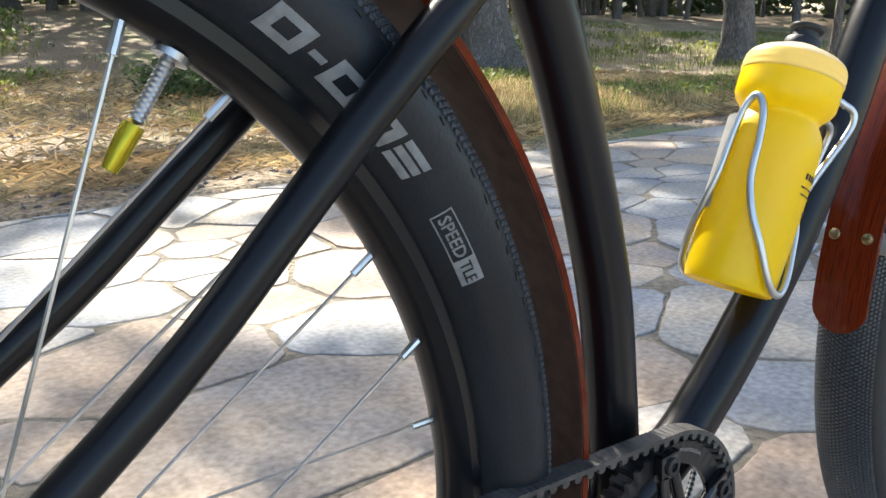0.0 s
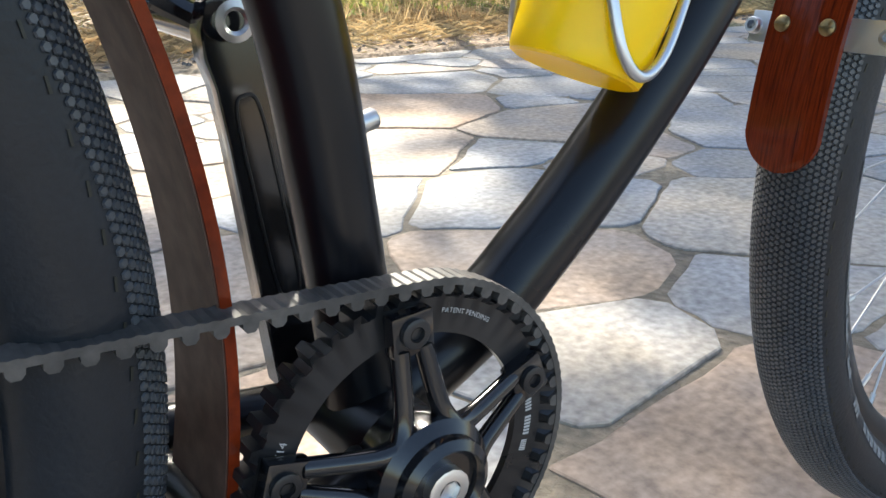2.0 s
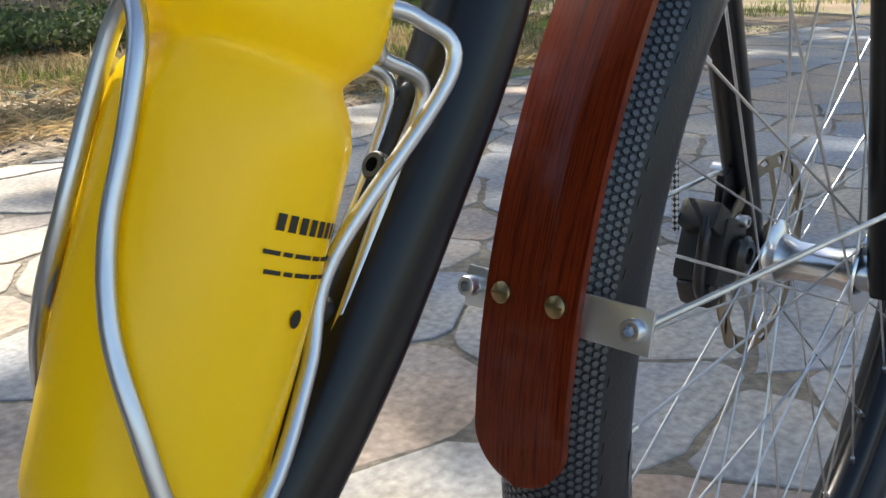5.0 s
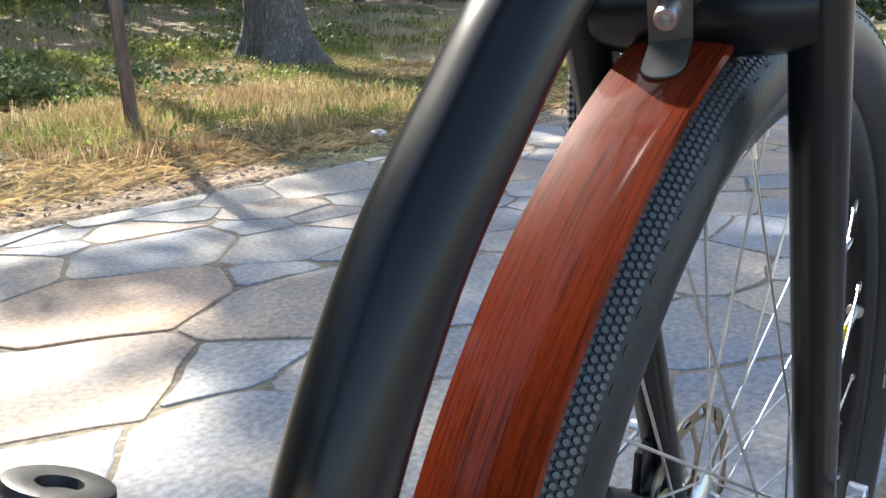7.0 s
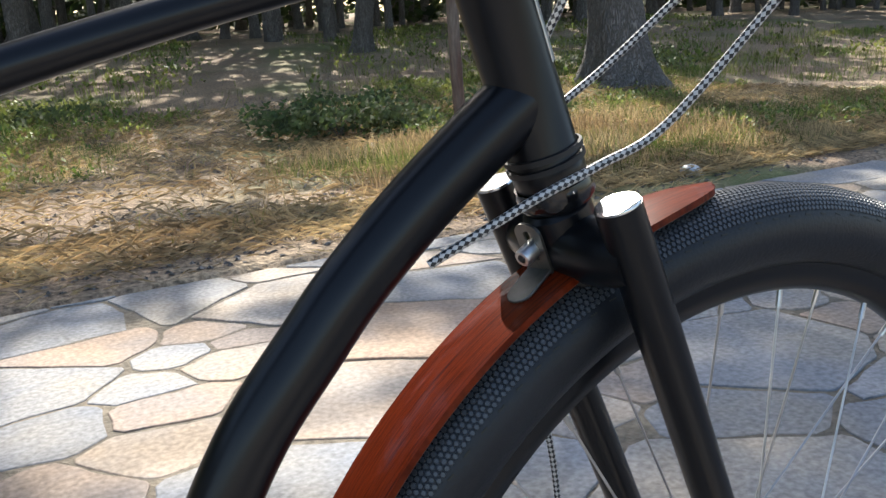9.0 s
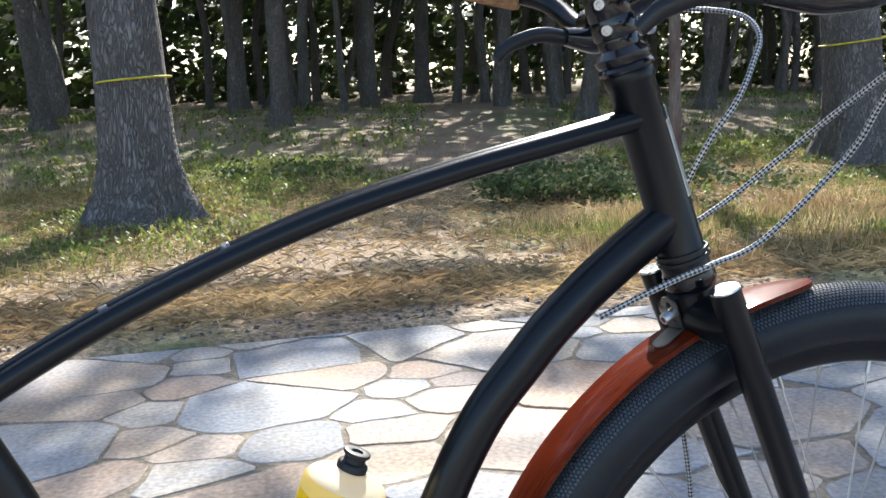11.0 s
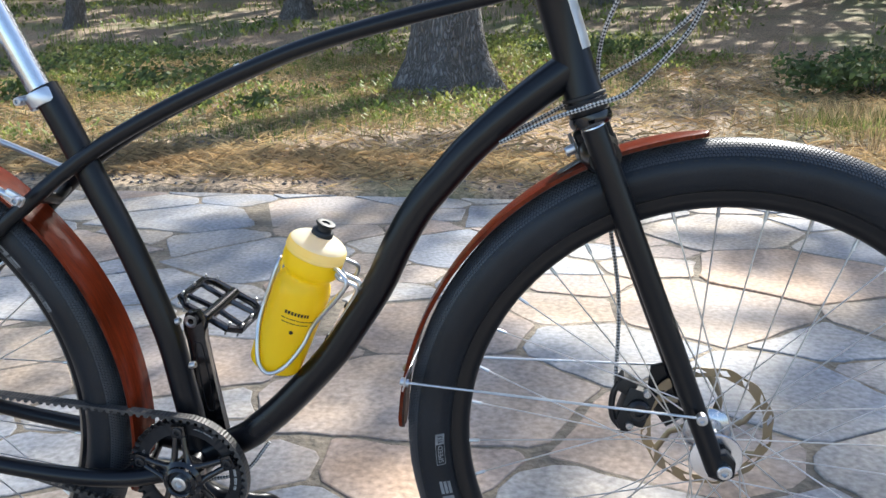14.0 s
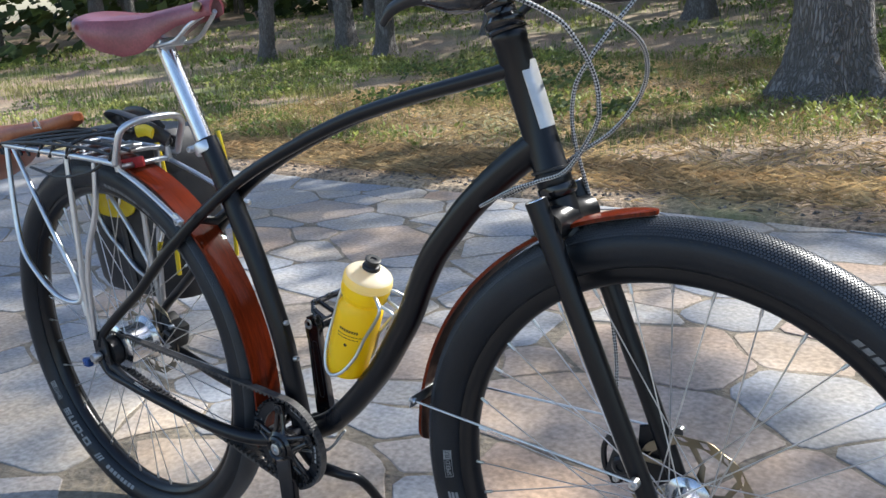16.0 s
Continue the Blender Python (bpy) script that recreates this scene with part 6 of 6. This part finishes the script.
pine(7.15, 7.5, 0.33, 9.5, (-0.06, 0.05), 8, 230, "large leaning pine with grey plated bark", spread=4.0, low=5.0, per=100)
pine(1.6, 20.5, 0.30, 10, (-0.03, 0.0), 12, 40)
for i, (x, y, r, h, lx, ly) in enumerate(((-7.4, 9.4, 0.15, 8, 0.10, 0.02), (-8.9, 10.2, 0.17, 8, -0.05, 0.0), (-9.6, 9.0, 0.13, 8, 0.12, 0.0), (-6.8, 11.5, 0.14, 8, 0.06, 0.05),
                                           (3.4, 9.6, 0.16, 8.5, 0.03, 0.02), (0.6, 10.8, 0.17, 9, -0.02, 0.0), (5.0, 11.5, 0.2, 9, 0.02, 0.03), (-3.6, 12.5, 0.2, 9, 0.02, 0), (9.5, 10.5, 0.2, 9, 0.05, 0),
                                           (11.0, 6.5, 0.22, 9, -0.02, 0.04))):
    if i in (4, 5, 6):
        y += 9
    pine(x, y, r, h, (lx, ly), 30 + i, 60 if i < 4 else 110, spread=2.8)
# added pines: they lean so that their unseen crowns dapple the paving with shade
for i, (x, y) in enumerate(((6.3, 13.2), (1.2, 13.9), (-2.6, 14.6), (9.0, 14.0))):
    pine(x, y, 0.16, 9.5, (0.0, -0.30), 60 + i, 420, spread=4.8, low=4.8, per=105)
# the wood behind
proto = []
for i in range(5):
    t = pine(-14 - 2.2 * i, 24 + i, 0.075 + 0.018 * i, 9, (0.05 * (i - 2), 0.02), 90 + i, 60, "slender dark pine trunk in the wood", spread=2.2, low=3.0, size=0.24, per=34, bend=0.5)
    proto.append(t)
rg = random.Random(4)
for k in range(262):
    y = rg.uniform(15.5, 31)
    x = rg.uniform(-44, 42) * (y / 26)
    if k % 4 == 0:
        x, y = rg.choice((rg.uniform(-45, -11), rg.uniform(13, 45))), rg.uniform(4.5, 18)
    o = proto[k % 5]
    s = rg.uniform(0.75, 1.35)
    copy_thing(o, Matrix.Translation((x, y, float(rise(x, y)) - 0.1)) @ Matrix.Rotation(rg.uniform(0, 6.28), 4, "Z") @ Matrix.Diagonal((s, s, 1, 1)))


# ---- undergrowth ----
# the trodden trail through the litter: y, x of its middle, half-width
TRAIL = ((2.8, 0.9, 2.3), (3.8, 0.9, 1.7), (4.6, 1.3, 0.9), (6.0, 2.0, 0.6), (9.0, 3.2, 0.7), (13.0, 4.4, 0.9), (18.0, 5.5, 1.0))


def trodden(x, y):
    """How bare the floor is, 0 to 1."""
    ys = [q[0] for q in TRAIL]
    c, w = float(np.interp(y, ys, [q[1] for q in TRAIL])), float(np.interp(y, ys, [q[2] for q in TRAIL]))
    d = abs(x - c) / w + 0.45 * noise.noise((x * 1.3, y * 1.3, 7))
    return max(0.0, min(1.0, (1.25 - d) / 0.5))


def tufts(name, label, category, mat, rg, boxes, keep_noise=None):
    verts, faces = [], []
    for count, x0, x1, y0, y1, hmin, hmax, w, lay_ in boxes:
        for _ in range(count):
            x, y = rg.uniform(x0, x1), rg.uniform(y0, y1)
            if keep_noise and noise.noise((x * keep_noise, y * keep_noise, 2)) < rg.uniform(-0.25, 0.35):
                continue
            if trodden(x, y) * (0.35 if lay_ else 0.96) > rg.random():
                continue
            z = rough_rise(x, y) - 0.004
            h = rg.uniform(hmin, hmax)
            a = rg.uniform(0, 2 * math.pi)
            bend = rg.uniform(0.1, 0.6) if not lay_ else rg.uniform(2.0, 6.0)
            d = Vector((math.cos(a) * bend, math.sin(a) * bend, 1.0)).normalized() * h
            s = Vector((-math.sin(a), math.cos(a), 0)) * w
            p = Vector((x, y, z + (rg.uniform(0.004, 0.03) if lay_ else 0)))
            b0 = len(verts)
            m = p + d * 0.55 + Vector((0, 0, 0.08 * h))
            verts += [p - s, p + s, m + s * 0.7, p + d, m - s * 0.7]
            faces.append((b0, b0 + 1, b0 + 2, b0 + 3, b0 + 4))
    return tagged(raw(name, verts, faces, mat, None), label, category, kind="stuff")


rg = random.Random(21)
tufts("grass", "sparse green and dry grass on the forest floor", "grass", GRASS, rg,
      [(80000, -6, 9, 3.4, 9.5, 0.03, 0.12, 0.0028, False), (24000, -14, 16, 8, 18, 0.05, 0.16, 0.006, False), (9000, 1.0, 5.5, 3.1, 5.0, 0.04, 0.13, 0.0026, False),
       (26000, 8, 20, 3.2, 11, 0.04, 0.14, 0.0045, False), (20000, -16, -5, 3.2, 10, 0.04, 0.14, 0.0045, False)], 0.8)
tufts("dry_grass", "pale dry grass tufts by the post", "grass", STRAW, rg,
      [(16000, 1.6, 5.4, 3.1, 5.2, 0.05, 0.17, 0.0024, False), (9000, -5, 8, 3.2, 9, 0.04, 0.15, 0.0022, False)], 1.6)
tufts("needle_litter", "fallen brown pine needles along the paving edge", "litter", STRAW, rg,
      [(22000, -4, 7, 2.84, 3.5, 0.05, 0.14, 0.0016, True), (34000, -5, 8, 3.4, 8.5, 0.06, 0.15, 0.0022, True), (500, -1.5, 4, 2.6, 2.85, 0.05, 0.10, 0.0012, True)], None)


v, f = [], []
wd = random.Random(77)
for k in range(46000):
    far_k = k % 5 < 2
    x, y = (wd.uniform(-20, 16), wd.uniform(8, 19)) if far_k else (wd.uniform(-9, 8), 3.3 + 6.5 * wd.random() ** 0.8)
    if noise.noise((x * 0.7, y * 0.9, 12.5)) + 0.5 * noise.noise((x * 2.6, y * 2.6, 3.5)) < wd.uniform(-0.1, 0.3) or trodden(x, y) > wd.random():
        continue
    z, size = rough_rise(x, y), wd.uniform(0.025, 0.06) * (1.7 if far_k else 1.0)
    for j in range(4):
        a = wd.uniform(0, 6.28)
        dr = Vector((math.cos(a), math.sin(a), wd.uniform(0.3, 1.6))).normalized() * size
        sd = Vector((-math.sin(a), math.cos(a), wd.uniform(-0.4, 0.4))) * size * 0.24
        p = Vector((x + wd.uniform(-0.02, 0.02), y + wd.uniform(-0.02, 0.02), z + wd.uniform(0.0, 0.09)))
        b0 = len(v)
        v += [p, p + dr * 0.5 - sd, p + dr, p + dr * 0.5 + sd]
        f.append((b0, b0 + 1, b0 + 2, b0 + 3))
tagged(raw("weeds", v, f, WEED, None), "low green and yellowish leafy weeds under the pines", "weeds", kind="stuff")


def shrub(x, y, r, h, seed, count=900, mat=None):
    s = thing("shrub", "low green broad-leaved shrub on the forest floor", "shrub", "shrubs under the pines")
    z = float(rise(x, y))
    s.location = (x, y, z)
    g = random.Random(seed)
    v, f = [], []
    for _ in range(max(4, count // 60)):
        a, q = g.uniform(0, 6.28), r * g.random() ** 0.5
        needles_at(v, f, (q * math.cos(a), q * math.sin(a), h * g.uniform(0.15, 0.9)), r * 0.35, 60, g, 0.055)
    raw("leaves", v, f, SHRUB, s)
    v, f = [], []
    for k in range(8):
        a, q = g.uniform(0, 6.28), r * g.uniform(0.2, 0.7)
        p, e = Vector((0, 0, -0.02)), Vector((q * math.cos(a), q * math.sin(a), h * 0.7))
        w = Vector((-math.sin(a), math.cos(a), 0)) * 0.006
        b0 = len(v)
        v += [p - w, p + w, e + w * 0.3, e - w * 0.3]
        f.append((b0, b0 + 1, b0 + 2, b0 + 3))
    raw("stems", v, f, BARK, s)
    return s


for i, (x, y, r, h, n) in enumerate(((3.1, 6.05, 0.6, 0.34, 1400), (3.2, 6.0, 0.6, 0.3, 1100), (-2.6, 6.6, 0.8, 0.2, 900), (-4.2, 7.6, 1.0, 0.25, 900), (4.8, 6.4, 0.7, 0.25, 800), (-3.4, 5.4, 0.6, 0.16, 700),
                                     (7.5, 8.5, 1.0, 0.35, 800), (0.9, 8.5, 0.6, 0.2, 600), (-1.6, 5.0, 0.4, 0.14, 400))):
    shrub(x, y, r, h, 200 + i, n)
g = random.Random(9)
v, f = [], []
for k in range(3300):
    y = g.uniform(25, 40)
    x = g.uniform(-48, 46) * y / 30
    if k % 4 == 0:
        x, y = g.choice((g.uniform(-48, -16), g.uniform(22, 48))), g.uniform(3.5, 30)
    needles_at(v, f, (x, y, float(rise(x, y)) + 9.5 * g.random() ** 1.2), g.uniform(0.7, 1.8), 44, g, 0.44)
tagged(raw("far_undergrowth", v, f, NEEDLES, None), "dense dark foliage between the far trunks", "foliage", kind="stuff")
# fallen twigs and chips of bark
tw = random.Random(31)
for k, (x, y, a, l) in enumerate(((1.0, 5.2, 0.2, 0.6), (-1.4, 4.6, 2.4, 0.5), (2.2, 4.1, 0.9, 0.4), (-2.6, 5.6, 0.1, 0.8), (0.2, 3.7, 1.2, 0.35), (4.2, 5.6, 2.0, 0.7), (-0.8, 7.4, 0.5, 0.6))):
    twig = thing("twig", "thin grey fallen twig on the forest floor", "twig", "fallen twigs")
    pts = []
    for i in range(7):
        q = i / 6 - 0.5
        px, py = x + l * q * math.cos(a) + tw.uniform(-0.015, 0.015), y + l * q * math.sin(a) + tw.uniform(-0.015, 0.015)
        pts.append((px, py, rough_rise(px, py) + 0.012 + 0.02 * tw.random()))
    part("stick", sweep(bmesh.new(), spline(pts, 4), [0.005, 0.004, 0.002], 6), BARK, twig)
    m_ = Vector(pts[3])
    part("side_shoot", sweep(bmesh.new(), [m_, m_ + Vector((0.05 * math.cos(a + 0.9), 0.05 * math.sin(a + 0.9), 0.015)), m_ + Vector((0.11 * math.cos(a + 0.7), 0.11 * math.sin(a + 0.7), 0.02))], [0.003, 0.0015], 5), BARK, twig)
v, f = [], []
for k in range(7000):
    x, y = tw.uniform(-5, 8), EDGE + 0.1 + 6.5 * tw.random() ** 1.4
    z, a, r = rough_rise(x, y), tw.uniform(0, 6.28), tw.uniform(0.006, 0.022)
    b0 = len(v)
    for i in range(4):
        q = a + math.pi / 2 * i + tw.uniform(-0.4, 0.4)
        v.append((x + r * math.cos(q), y + r * 0.7 * math.sin(q), z + tw.uniform(-0.002, 0.004)))
    v.append((x, y, z + tw.uniform(0.005, 0.014)))
    f += [(b0 + i, b0 + (i + 1) % 4, b0 + 4) for i in range(4)]
tagged(raw("bark_chips", v, f, BARK, None), "dark chips of bark and cone scattered on the floor", "litter", kind="stuff")
# leaning posts
for x, y, r, h, lx in ((3.15, 4.10, 0.035, 1.8, -0.03),):
    post = thing("wooden_post", "thin rusty brown post standing in dry grass", "post")
    post.location = (x, y, float(rise(x, y)))
    bm = sweep(bmesh.new(), [(lx * z, 0.01 * math.sin(z * 3), z) for z in np.linspace(-0.2, h, 14)], [r * 1.1, r, r * 0.9], 14)
    part("pole", bm, POST, post)
bm = bmesh.new()
stone = thing("white_stone", "small pale stone lying by the paving edge", "stone")
stone.location = (3.86, 2.93, float(rise(3.86, 2.93)) + 0.02)
bmesh.ops.create_icosphere(bm, subdivisions=2, radius=0.07)
for w in bm.verts:
    w.co *= 1 + 0.3 * noise.noise(w.co * 12)
    w.co.z *= 0.7
part("stone", bm, BADGE, stone)

# ---- single flagstones near the bicycle ----
for q in near:
    v, f = slab_geometry(q, rng, rng.uniform(0.003, 0.007))
    raw("flagstone", v, f, STONE, pavement)
